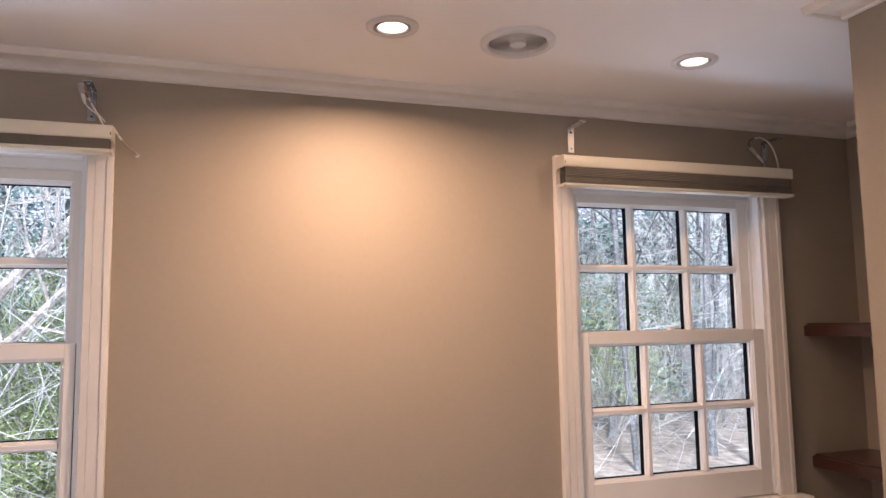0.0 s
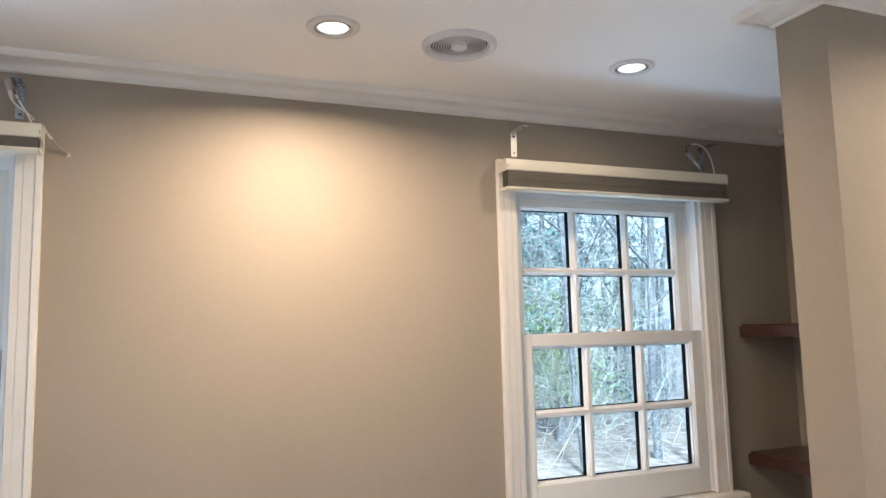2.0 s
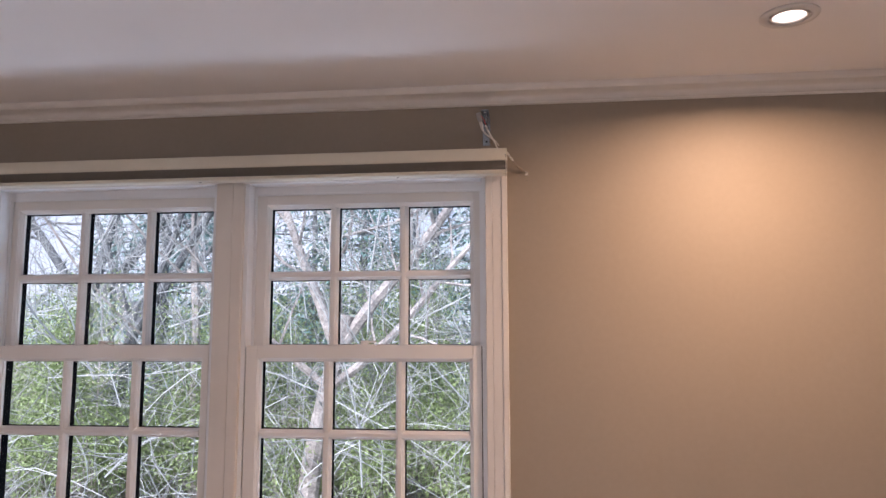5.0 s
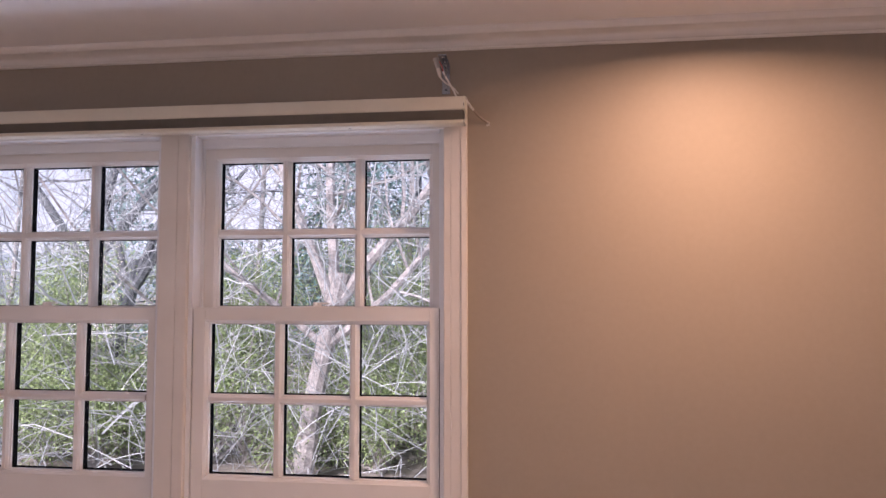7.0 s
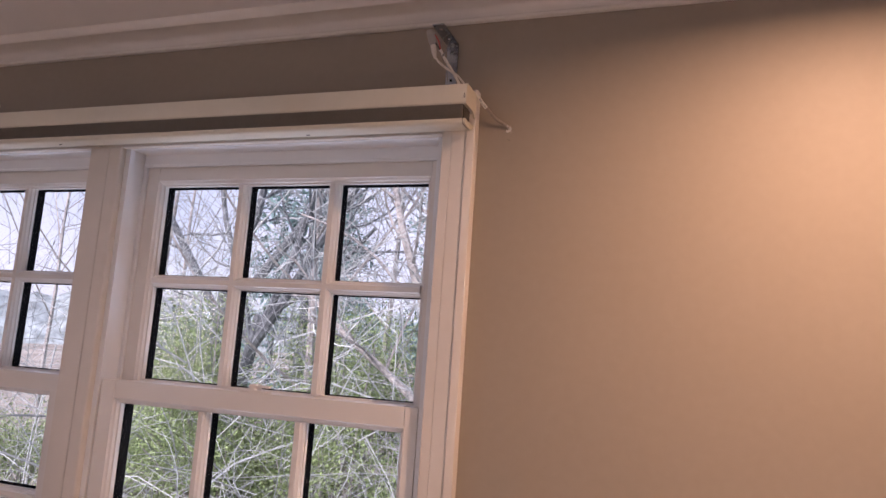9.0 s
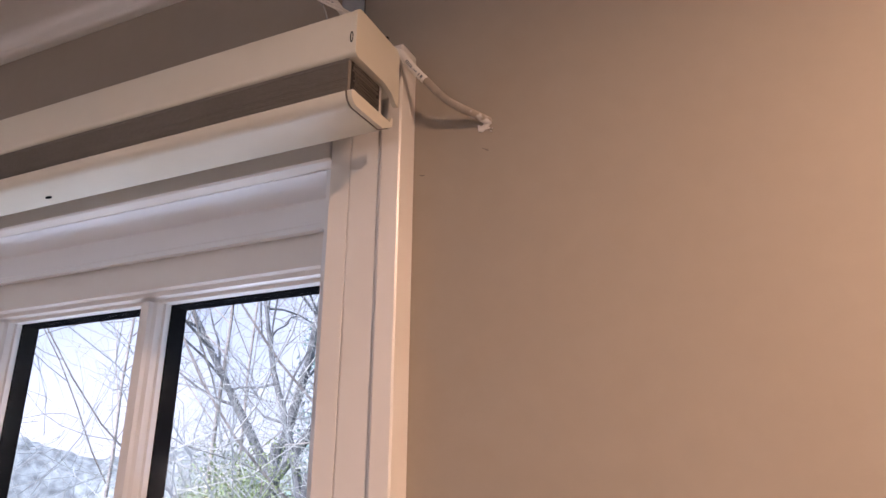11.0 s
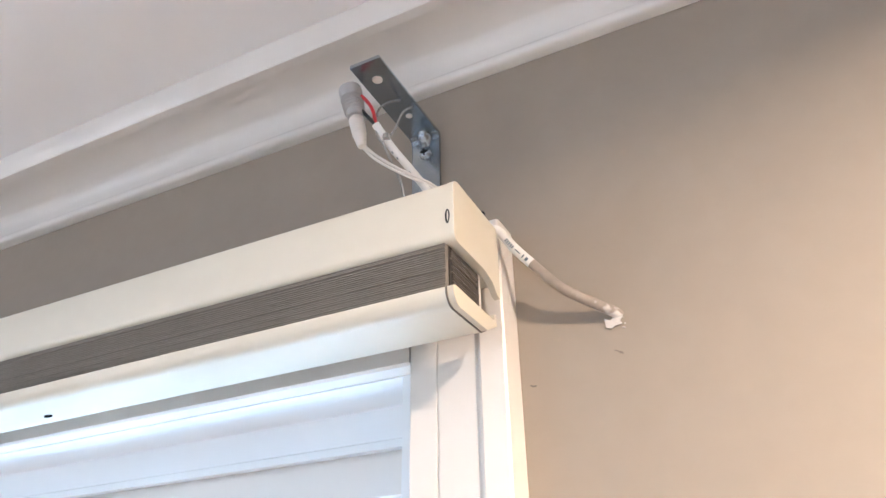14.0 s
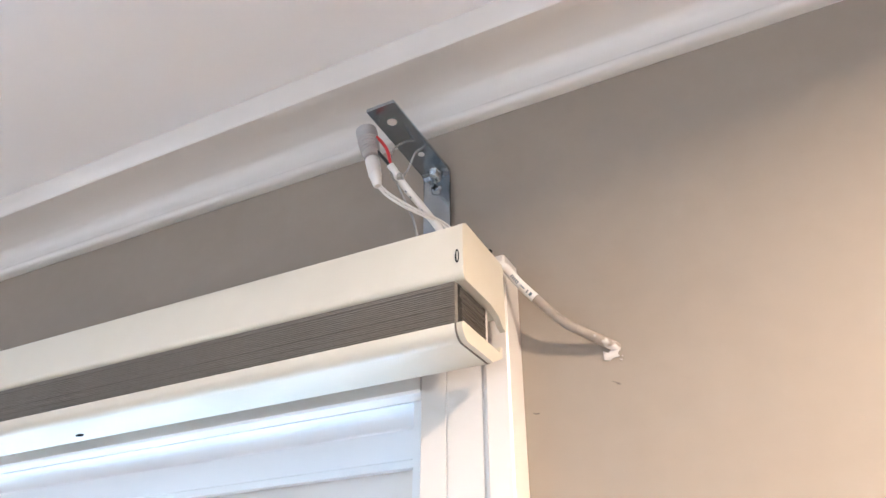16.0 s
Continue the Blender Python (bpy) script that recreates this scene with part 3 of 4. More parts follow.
def slot(parent, x, y, z, rx, rz, depth_axis):
    """A small opening, its inner shade drawn as a black oval."""
    bm = bmesh.new()
    ring = []
    for k in range(16):
        a = k * math.tau / 16
        u, v = rx * math.cos(a), rz * math.sin(a)
        ring.append((u, v))
    if depth_axis == "y":
        prism(bm, ring, lambda u, v, t: (x + u, t, z + v), y - 0.0005, y + 0.0008)
    else:
        prism(bm, ring, lambda u, v, t: (x + u, y + v, t), z - 0.0004, z + 0.0006)
    dark = part("slot", bm, SPACER_SHADE, parent, "small dark slot")
    if depth_axis == "y":
        bm = bmesh.new()
        prism(bm, [(u * 0.3, v * 0.72) for u, v in ring], lambda u, v, t: (x + 0.0002 + u, t, z + v), y - 0.0008, y + 0.0008)
        part("slot_tongue", bm, HEAD, dark, "cream tongue inside the slot")


slot(pair_shade, 0.2800, -0.0845, 2.2290, 0.0013, 0.0042, "y")
bm = a_box(0.2812, 0.2834, -0.0462, -0.0436, 2.2500, 2.2536, 0.0005, 1)
part("clip", bm, SPACER_SHADE, pair_shade, "small dark clip on top of the rail")
slot(single_shade, 1.5425, -0.0845, 2.2290, 0.0013, 0.0042, "y")
slot(pair_shade, -0.0226, -0.060, pair_rb, 0.0035, 0.0016, "z")
slot(pair_shade, -0.60, -0.066, pair_rb, 0.0035, 0.0016, "z")


# ---- corner braces above the windows ----
def brace(x, mat, label):
    """Bent flat bar: a leg on the wall and an arm standing out at its top, with screw and holes."""
    w, t = 0.0215, 0.0026
    zt, zb, out = 2.3605, 2.2790, 0.084
    b = root("corner_brace", (x, 0, zb), label, "bracket", "brackets above the windows")
    leg = [(-0.0003, zb), (-t, zb), (-t, zt - t - 0.004), (-t - 0.0012, zt - t - 0.0012), (-t - 0.004, zt - t), (-out, zt - t), (-out, zt),
           (-0.003, zt), (-0.0012, zt - 0.0012), (-0.0003, zt - 0.004)]
    bm = bmesh.new()
    prism(bm, leg, along_x, x - w / 2, x + w / 2)
    bmesh.ops.bevel(bm, geom=[e for e in bm.edges if abs(e.verts[0].co.x - e.verts[1].co.x) < 1e-6], offset=0.0005, segments=1, affect="EDGES")
    part("flat_bar", bm, mat, b)
    # pressed stiffening rib across the inside of the bend
    bm = bmesh.new()
    rows = []
    for k in range(13):
        f = k / 12
        c = Vector((x, -t - 0.0100 * (1 - f), zt - t - 0.0100 * f))
        h = math.sin(f * math.pi) ** 0.7
        row = []
        for m in range(9):
            g = m / 8 * 2 - 1
            bulge = h * (1 - g * g) ** 0.8
            row.append(bm.verts.new((c.x + g * 0.0060 * (0.35 + 0.65 * h), c.y - bulge * 0.0006 + (1 - bulge) * 0.0040 * h, c.z + (1 - bulge) * 0.0040 * h)))
        rows.append(row)
    for p, q in zip(rows, rows[1:]):
        for m in range(8):
            bm.faces.new((p[m], p[m + 1], q[m + 1], q[m]))
    part("rib", bm, mat, b, smooth=True)
    # flat discs stand for the holes; black ones paint in the shade inside
    bm = bmesh.new()
    ring = [(0.0023 * math.cos(k * math.tau / 14), 0.0023 * math.sin(k * math.tau / 14)) for k in range(14)]
    prism(bm, ring, lambda u, v, q: (x + u + 0.001, -0.0285 + v, q), zt - t - 0.0004, zt - t + 0.0002)
    part("screw_hole", bm, PLASTER if mat is ZINC else SPACER_SHADE, b, "round hole through the bar")
    bm = bmesh.new()
    ring = [(0.0034 * math.cos(k * math.tau / 14), 0.0034 * math.sin(k * math.tau / 14)) for k in range(14)]
    prism(bm, ring, lambda u, v, q: (x + u, -out + 0.016 + v, q), zt - t - 0.0004, zt - t + 0.0002)
    part("screw_hole", bm, PLASTER if mat is ZINC else SPACER_SHADE, b, "round hole through the bar")
    # screw
    bm = bmesh.new()
    lathe(bm, [(0.0, 0.0032), (0.0026, 0.0028), (0.0042, 0.0014), (0.0048, 0.0)], (0, 0), 16)
    for v in bm.verts:
        v.co = Vector((x + v.co.x, -t - v.co.z, zt - 0.0168 + v.co.y))
    screw = part("screw", bm, ZINC, b, "zinc cross-head screw", smooth=True)
    bm = bmesh.new()
    for dx, dz in ((0.0026, 0.0006), (0.0006, 0.0026)):
        box(bm, x - dx, x + dx, -t - 0.0036, -t - 0.0022, zt - 0.0168 - dz, zt - 0.0168 + dz)
    part("cross_slot", bm, SPACER_SHADE, screw)
    bm = bmesh.new()
    ring = [(0.0026 * math.cos(k * math.tau / 12), 0.0026 * math.sin(k * math.tau / 12)) for k in range(12)]
    prism(bm, ring, lambda u, v, q: (x + u, q, zb + 0.012 + v), -t - 0.0004, -t + 0.0002)
    part("screw_hole", bm, SPACER_SHADE, b, "screw hole, its inner shade drawn as a black disc")
    return b


brace(0.2243, ZINC, "zinc-plated steel corner brace screwed above the double window")
brace(1.609, STEEL_LIT, "corner brace above the single window, paler for the lamplight on it")
brace(2.367, ZINC, "zinc-plated corner brace beside a hanging plug")


# ---- cables and plugs ----
def cable(name, pts, r, mat, parent, label="", sides=10, n=8):
    bm = bmesh.new()
    tube(bm, curve_points(pts, n), r, sides)
    return part(name, bm, mat, parent, label, smooth=True)


def along(pts, f0, f1, n=10):
    """The stretch of a smooth line from share f0 to share f1."""
    q = curve_points(pts, 20)
    return [q[round((f0 + (f1 - f0) * k / n) * (len(q) - 1))] for k in range(n + 1)]


WALL_RUN = [(0.2700, -0.0290, 2.2530), (0.2830, -0.0275, 2.2510), (0.2905, -0.0235, 2.2405), (0.2985, -0.0195, 2.2305), (0.3125, -0.0140, 2.2140), (0.3235, -0.0090, 2.2062), (0.3370, -0.0020, 2.1985), (0.3410, 0.0050, 2.1970)]
run = root("wall_cable", (0.3405, 0, 2.1965), "white cable, half painted over, entering a wall hole", "cable")
for f0, f1, mat, lab in ((0.0, 0.44, CABLE, "bare white cable jacket"), (0.44, 0.68, PAINTED_CABLE, "jacket smeared with wall paint"),
                         (0.68, 1.0, SMEARED_CABLE, "jacket with white filler smears")):
    bm = bmesh.new()
    tube(bm, along(WALL_RUN, f0, f1, 12), 0.0029, 14)
    part("jacket", bm, mat, run, lab, smooth=True)
# unreadable print on the jacket: short bars
line = curve_points(WALL_RUN, 20)
for k, f in enumerate((0.245, 0.26, 0.272, 0.288, 0.302, 0.34, 0.352, 0.395, 0.412, 0.424)):
    p = line[round(f * (len(line) - 1))]
    q = line[round(f * (len(line) - 1)) + 1]
    d = (q - p).normalized()
    nrm = (Vector((0.1, -0.93, -0.35)) - d * d.dot(Vector((0.1, -0.93, -0.35)))).normalized()
    s = d.cross(nrm)
    bm = bmesh.new()
    c = p + nrm * 0.00282
    a, h = (0.0016, 0.0003) if k in (5, 6) else (0.0004, 0.0011)
    vs = [bm.verts.new(c + d * i * a + s * j * h + nrm * e) for e in (0, 0.0002) for i, j in ((-1, -1), (1, -1), (1, 1), (-1, 1))]
    for f4 in ((0, 1, 2, 3), (4, 5, 6, 7), (0, 1, 5, 4), (1, 2, 6, 5), (2, 3, 7, 6), (3, 0, 4, 7)):
        bm.faces.new([vs[i] for i in f4])
    part("print_mark", bm, INK, run, "grey printed mark")

hole = root("plaster_patch", (0.341, 0, 2.193), "chipped bare plaster round a cable hole", "wall damage")
bm = bmesh.new()
prism(bm, [(-0.0062, 0.0012), (-0.0030, -0.0004), (0.0002, 0.0030), (0.0022, 0.0034), (0.0034, 0.0006), (0.0020, -0.0014), (0.0030, -0.0034), (-0.0008, -0.0036), (-0.0030, -0.0050), (-0.0058, -0.0040)],
      lambda u, v, t: (0.3378 + u, t, 2.1945 + v), -0.0010, -0.0002)
part("plaster", bm, PLASTER, hole)
for k in range(7):
    bm = bmesh.new()
    cx, cz, rr = 0.3415 + random.uniform(-0.0012, 0.0012), 2.1925 + random.uniform(-0.004, 0.005), random.uniform(0.0003, 0.0006)
    prism(bm, [(cx + rr * math.cos(a) * random.uniform(0.6, 1.2), cz + rr * math.sin(a) * random.uniform(0.6, 1.2)) for a in (0, 1.2, 2.5, 3.7, 5.0)],
          lambda u, v, t: (u, t, v), -0.0009, -0.0002)
    part("chip", bm, PLASTER, hole)


def scuff(pts, r=0.0003):
    bm = bmesh.new()
    tube(bm, [Vector(p) for p in pts], r, 5)
    ob = link_mesh("scuff_mark", bm, SCUFF)
    tagged(ob, "fine dark scratch in the wall paint", "scratch", "wall scratches")


scuff([(0.3345, -0.0002, 2.1775), (0.3362, -0.0002, 2.1768), (0.3375, -0.0002, 2.1752), (0.3388, -0.0002, 2.1760)], 0.0002)
scuff([(0.3372, -0.0002, 2.1765), (0.3386, -0.0002, 2.1748), (0.3392, -0.0002, 2.1752)], 0.00022)
scuff([(0.2870, -0.0002, 2.1662), (0.2885, -0.0002, 2.1655), (0.2905, -0.0002, 2.1656)], 0.0004)


def plug(at, axis_to, label, wires):
    """Two-part barrel plug on a cable end, with thin twin wires."""
    a, b = Vector(at), Vector(axis_to)
    d = (b - a)
    r = root("cable_plug", at, label, "plug", "cable plugs")
    L = d.length

    def ring_tube(f, rad, name, mat, lab):
        bm = bmesh.new()
        tube(bm, [a + d * q for q in f], list(rad), 14)
        return part(name, bm, mat, r, lab, smooth=True)

    body = ring_tube((0.0, 0.015, 0.10, 0.13, 0.44, 0.50, 0.51), (0.0066, 0.0074, 0.0074, 0.0062, 0.0056, 0.0052, 0.0040), "socket", PLUG_GREY, "light grey plastic socket")
    for q in (0.20, 0.25, 0.30, 0.35, 0.40):
        bm = bmesh.new()
        tube(bm, [a + d * (q - 0.011), a + d * q, a + d * (q + 0.011)], [0.0050, 0.0074 - (q - 0.2) * 0.004, 0.0050], 14)
        part("grip_ridge", bm, PLUG_GREY, body)
    barrel = ring_tube((0.53, 0.55, 0.70, 0.80, 0.98, 1.0), (0.0042, 0.0048, 0.0047, 0.0042, 0.0028, 0.0022), "barrel", PLUG_WHITE, "white plastic plug barrel")
    for q in (0.80, 0.86, 0.92):
        bm = bmesh.new()
        tube(bm, [a + d * (q - 0.012), a + d * q, a + d * (q + 0.012)], [0.0032, 0.0046 - (q - 0.8) * 0.012, 0.0028], 14)
        part("strain_rib", bm, PLUG_WHITE, barrel)
    for k, w in enumerate(wires):
        cable("thin_wire", w, 0.00085, PLUG_WHITE, r, "thin white twin wire")
    return r


plug((0.2058, -0.0710, 2.3550), (0.2175, -0.0710, 2.3047), "light grey and white low-voltage plug hanging on its wires",
     [[(0.2168, -0.0692, 2.3060), (0.2222, -0.0662, 2.2985), (0.2322, -0.0602, 2.2905), (0.2412, -0.0532, 2.2855), (0.2500, -0.0432, 2.2815), (0.2600, -0.0330, 2.2700)],
      [(0.2180, -0.0688, 2.3066), (0.2236, -0.0658, 2.3000), (0.2336, -0.0598, 2.2920), (0.2426, -0.0528, 2.2868), (0.2514, -0.0428, 2.2826), (0.2614, -0.0330, 2.2710)]])
feed = root("feed_cable", (0.2600, -0.0350, 2.2530), "white cable with red and black wire ends behind the shade", "cable")
cable("jacket", [(0.2250, -0.0690, 2.3205), (0.2320, -0.0600, 2.3060), (0.2405, -0.0500, 2.2920), (0.2505, -0.0420, 2.2740), (0.2600, -0.0350, 2.2530)], 0.0025, CABLE, feed)
cable("red_wire", [(0.2095, -0.0715, 2.3510), (0.2160, -0.0700, 2.3445), (0.2220, -0.0690, 2.3340), (0.2255, -0.0688, 2.3200)], 0.00115, RED, feed, "red insulated wire")
cable("black_wire", [(0.2100, -0.0715, 2.3410), (0.2155, -0.0705, 2.3340), (0.2210, -0.0695, 2.3260), (0.2250, -0.0690, 2.3200)], 0.00115, BLACK, feed, "black insulated wire")
for f in (0.30, 0.36, 0.50, 0.72, 0.78, 0.84):
    line = curve_points([(0.2250, -0.0690, 2.3205), (0.2320, -0.0600, 2.3060), (0.2405, -0.0500, 2.2920), (0.2505, -0.0420, 2.2740), (0.2600, -0.0350, 2.2530)], 12)
    p = line[round(f * (len(line) - 1))]
    q = line[round(f * (len(line) - 1)) + 1]
    d = (q - p).normalized()
    bm = bmesh.new()
    tube(bm, [p + Vector((-0.0008, -0.0024, -0.0016)) - d * 0.0007, p + Vector((-0.0008, -0.0024, -0.0016)) + d * 0.0007], 0.00045, 5)
    part("print_mark", bm, INK, feed, "grey printed mark")
tie = root("cable_tie", (0.2305, -0.0600, 2.3070), "clear nylon cable tie looped through the brace", "cable tie")
cable("strap", [(0.2310, -0.0330, 2.3605), (0.2330, -0.0400, 2.3530), (0.2325, -0.0500, 2.3410), (0.2315, -0.0580, 2.3210), (0.2275, -0.0650, 2.3090), (0.2245, -0.0680, 2.3200),
                (0.2240, -0.0640, 2.3370), (0.2265, -0.0520, 2.3520), (0.2285, -0.0400, 2.3605)], 0.0008, NYLON, tie)
cable("tail", [(0.2280, -0.0650, 2.3085), (0.2310, -0.0600, 2.2970), (0.2345, -0.0540, 2.2850), (0.2360, -0.0500, 2.2710)], 0.0008, NYLON, tie)
bm = a_box(0.2285, 0.2325, -0.0670, -0.0630, 2.3095, 2.3140, 0.0006, 1)
part("tie_head", bm, NYLON, tie)

plug((2.2640, -0.0500, 2.3250), (2.3180, -0.0480, 2.2760), "white plug hanging from a looped cable above the single window",
     [[(2.3170, -0.0480, 2.2770), (2.3250, -0.0450, 2.2680), (2.3320, -0.0420, 2.2500)]])
loop = root("feed_cable", (2.3850, -0.045, 2.2540), "white cable looped over a corner brace", "cable")
cable("jacket", [(2.2850, -0.050, 2.3570), (2.3100, -0.052, 2.3600), (2.3480, -0.050, 2.3420), (2.3720, -0.048, 2.3020), (2.3850, -0.045, 2.2540)], 0.0026, CABLE, loop)
cable("dark_wire", [(2.2660, -0.050, 2.3240), (2.2590, -0.051, 2.3360), (2.2650, -0.051, 2.3500), (2.2860, -0.050, 2.3570)], 0.0016, BLACK, loop, "dark insulated wires")


# ---- ceiling fixtures ----
def downlight(x, y, watts):
    """Trim ring round a flush lens."""
    d = root("recessed_downlight", (x, y, CEIL), "lit recessed ceiling light with a white trim ring", "ceiling light", "recessed downlights")
    bm = bmesh.new()
    lathe(bm, [(0.062, CEIL + 0.001), (0.062, CEIL - 0.003), (0.059, CEIL - 0.0055), (0.047, CEIL - 0.0065), (0.0445, CEIL - 0.005), (0.0435, CEIL + 0.002), (0.0435, CEIL + 0.035)], (x, y))
    part("trim_ring", bm, LAMPTRIM, d, smooth=True)
    turn = pose(x, y, CEIL - 0.003)

    def turned(bm):
        for v in bm.verts:
            v.co = turn @ v.co
        return bm

    bm = bmesh.new()
    lathe(bm, [(0.0348, 0.002), (0.0350, -0.0012), (0.0362, -0.0020), (0.0385, -0.0014), (0.0405, 0.004), (0.0400, 0.022)], (0, 0))
    part("lens_rim", turned(bm), LAMPTRIM, d, smooth=True)
    bm = bmesh.new()
    lathe(bm, [(0.0, 0.001), (0.0348, 0.002)], (0, 0))
    part("lens", turned(bm), GLOW, d, "glowing warm white lens", smooth=True)
    data = bpy.data.lights.new("downlight_lamp", "AREA")
    data.shape = "DISK"
    data.size = 0.064
    data.energy = watts
    data.color = LAMP_COLOUR
    data.spread = radians(163)
    lamp = new("downlight_lamp", data)
    lamp.matrix_world = turn @ pose(0, 0, -0.0015)


# the last four fixtures are out of view, added as fill
for (lx, ly), watts in zip(LIGHTS, WATTS):
    downlight(lx, ly, watts)

vx, vy = 1.238, -0.428
vent = root("ceiling_vent", (vx, vy, CEIL), "round white ceiling vent with concentric rings", "vent")
bm = bmesh.new()
lathe(bm, [(0.0940, CEIL + 0.001), (0.0945, CEIL - 0.003), (0.0925, CEIL - 0.009), (0.0860, CEIL - 0.0130), (0.0765, CEIL - 0.0115), (0.0720, CEIL - 0.006), (0.071, CEIL + 0.001)], (vx, vy), 64)
part("outer_ring", bm, VENT, vent, smooth=True)
# no real recess here: a black disc paints the shade between the rings
bm = bmesh.new()
lathe(bm, [(0.0, CEIL - 0.0008), (0.071, CEIL - 0.0008), (0.071, CEIL + 0.001)], (vx, vy), 48)
part("backing", bm, VENTDARK, vent, "black disc for the shade behind the rings")
for k in range(7):
    r = 0.0655 - k * 0.0066
    bm = bmesh.new()
    lathe(bm, [(r + 0.0013, CEIL - 0.0052), (r + 0.0011, CEIL - 0.0064), (r, CEIL - 0.0068), (r - 0.0011, CEIL - 0.0064), (r - 0.0013, CEIL - 0.0052), (r + 0.0013, CEIL - 0.0052)], (vx, vy), 56)
    part("ring", bm, VENT, vent, smooth=True)
for k in range(3):
    a = k * math.tau / 3 + 0.4
    bm = bmesh.new()
    tube(bm, [Vector((vx + q * math.cos(a), vy + q * math.sin(a), CEIL - 0.0042)) for q in (0.018, 0.045, 0.072)], 0.0012, 6)
    part("spoke", bm, VENTDARK, vent, "dark spoke behind the rings")
bm = bmesh.new()
lathe(bm, [(0.0205, CEIL - 0.001), (0.0205, CEIL - 0.009), (0.017, CEIL - 0.0115), (0.0, CEIL - 0.0125)], (vx, vy), 40)
part("centre_cap", bm, VENT, vent, smooth=True)


# ---- alcove shelves ----
def shelf(ztop):
    s = 0.043
    x0 = 2.488
    bm = bmesh.new()
    outline = [(x0 + 0.004, -0.0005), (x0, -0.008), (x0, -0.70), (x0 + 0.03, -0.76), (x0 + 0.08, -0.79), (ALCOVE_E - 0.0005, -0.80), (ALCOVE_E - 0.0005, -0.0005)]
    prism(bm, outline, lambda u, v, t: (u, v, t), ztop - s, ztop)
    bmesh.ops.bevel(bm, geom=[e for e in bm.edges if all(abs(v.co.z - ztop) < 1e-5 for v in e.verts) and any(v.co.x < ALCOVE_E - 0.1 for v in e.verts)],
                    offset=0.008, segments=3, affect="EDGES")
    ob = link_mesh("wall_shelf", bm, WOOD, True)
    tagged(ob, "dark cherry wood shelf with an eased edge in the alcove", "shelf", "alcove shelves")


shelf(1.727)
shelf(1.285)


# ---- outside ----
GZ0 = -0.6
bm = bmesh.new()
n = 60
grid = {}
for i in range(n + 1):
    for j in range(n + 1):
        u, v = i / n * 2 - 1, j / n * 2 - 1
        x, y = 160 * u * abs(u), 230 * v * abs(v)
        q = max(y, 0)
        h = GZ0 + 0.02 * q + 0.25 * noise.noise((x * 0.15, y * 0.15, 0)) * min(1, q / 4) + min(q, 60) * 0.03
        grid[i, j] = bm.verts.new((x, y, h))
for i in range(n):
    for j in range(n):
        bm.faces.new((grid[i, j], grid[i + 1, j], grid[i + 1, j + 1], grid[i, j + 1]))
tagged(link_mesh("ground", bm, GROUND, True), "leaf-strewn wooded ground outside the windows", "ground", kind="structure")


def ground_z(x, y):
    return GZ0 + 0.02 * y + 0.25 * noise.noise((x * 0.15, y * 0.15, 0)) * min(1, y / 4) + min(y, 60) * 0.03


class Strokes:
    """Collects tapered limbs as plain vertex and face lists."""

    def __init__(self):
        self.v, self.f = [], []

    def limb(self, pts, r0, r1, sides):
        base = len(self.v)
        side = None
        for i, p in enumerate(pts):
            d = (pts[min(i + 1, len(pts) - 1)] - pts[max(i - 1, 0)]).normalized()
            if side is None:
                side = d.cross(Vector((0.3, 1, 0.2))).normalized()
            side = (side - d * side.dot(d)).normalized()
            up = d.cross(side)
            r = r0 + (r1 - r0) * i / (len(pts) - 1)
            for k in range(sides):
                a = k * math.tau / sides
                self.v.append(tuple(p + (side * math.cos(a) + up * math.sin(a)) * r))
        for i in range(len(pts) - 1):
            for k in range(sides):
                a, b = base + i * sides + k, base + i * sides + (k + 1) % sides
                self.f.append((a, b, b + sides, a + sides))

    def leaf(self, p, d, w, size):
        base = len(self.v)
        s = d.cross(w).normalized() * size * 0.17
        for q in (p, p + d * size * 0.5 + s, p + d * size, p + d * size * 0.5 - s):
            self.v.append(tuple(q))
        self.f.append((base, base + 1, base + 2, base + 3))

    def mesh(self, name, mat, parent, label="", kind=""):
        me = bpy.data.meshes.new(name)
        me.from_pydata(self.v, [], self.f)
        me.materials.append(mat)
        ob = new(name, me)
        ob.parent = parent
        ob.matrix_parent_inverse = parent.matrix_basis.inverted()
        return tagged(ob, label, kind=kind)


rng = random.Random(7)


def rand_dir():
    while True:
        v = Vector((rng.uniform(-1, 1), rng.uniform(-1, 1), rng.uniform(-1, 1)))
        if 0.1 < v.length < 1:
            return v.normalized()


def grow(limbs, twigs, tips, p, d, length, r, level, bend):
    pts = [p]
    steps = 5
    for k in range(steps):
        d = (d + rand_dir() * bend + Vector((0, 0, 0.06))).normalized()
        p = p + d * length / steps
        pts.append(p)
    (limbs if level < 2 else twigs).limb(pts, r, r * (0.55 if level else 0.45), 7 if level == 0 else 4 if level == 1 else 3)
    if level >= 3:
        tips.append((p, d))
        return
    count = (7, 5, 4)[level]
    for k in range(count):
        f = 0.3 + 0.7 * (k + rng.random() * 0.6) / count
        q = pts[min(int(f * steps), steps - 1)].lerp(pts[min(int(f * steps) + 1, steps)], (f * steps) % 1)
        out = rand_dir()
        out = (out - d * out.dot(d)).normalized()
        nd = (d * rng.uniform(0.35, 0.8) + out * rng.uniform(0.6, 1.0) + Vector((0, 0, 0.1))).normalized()
        grow(limbs, twigs, tips, q, nd, length * rng.uniform(0.45, 0.68), r * ((0.34 if level == 0 else 0.5) - 0.06 * k / count), level + 1, bend * 1.9)


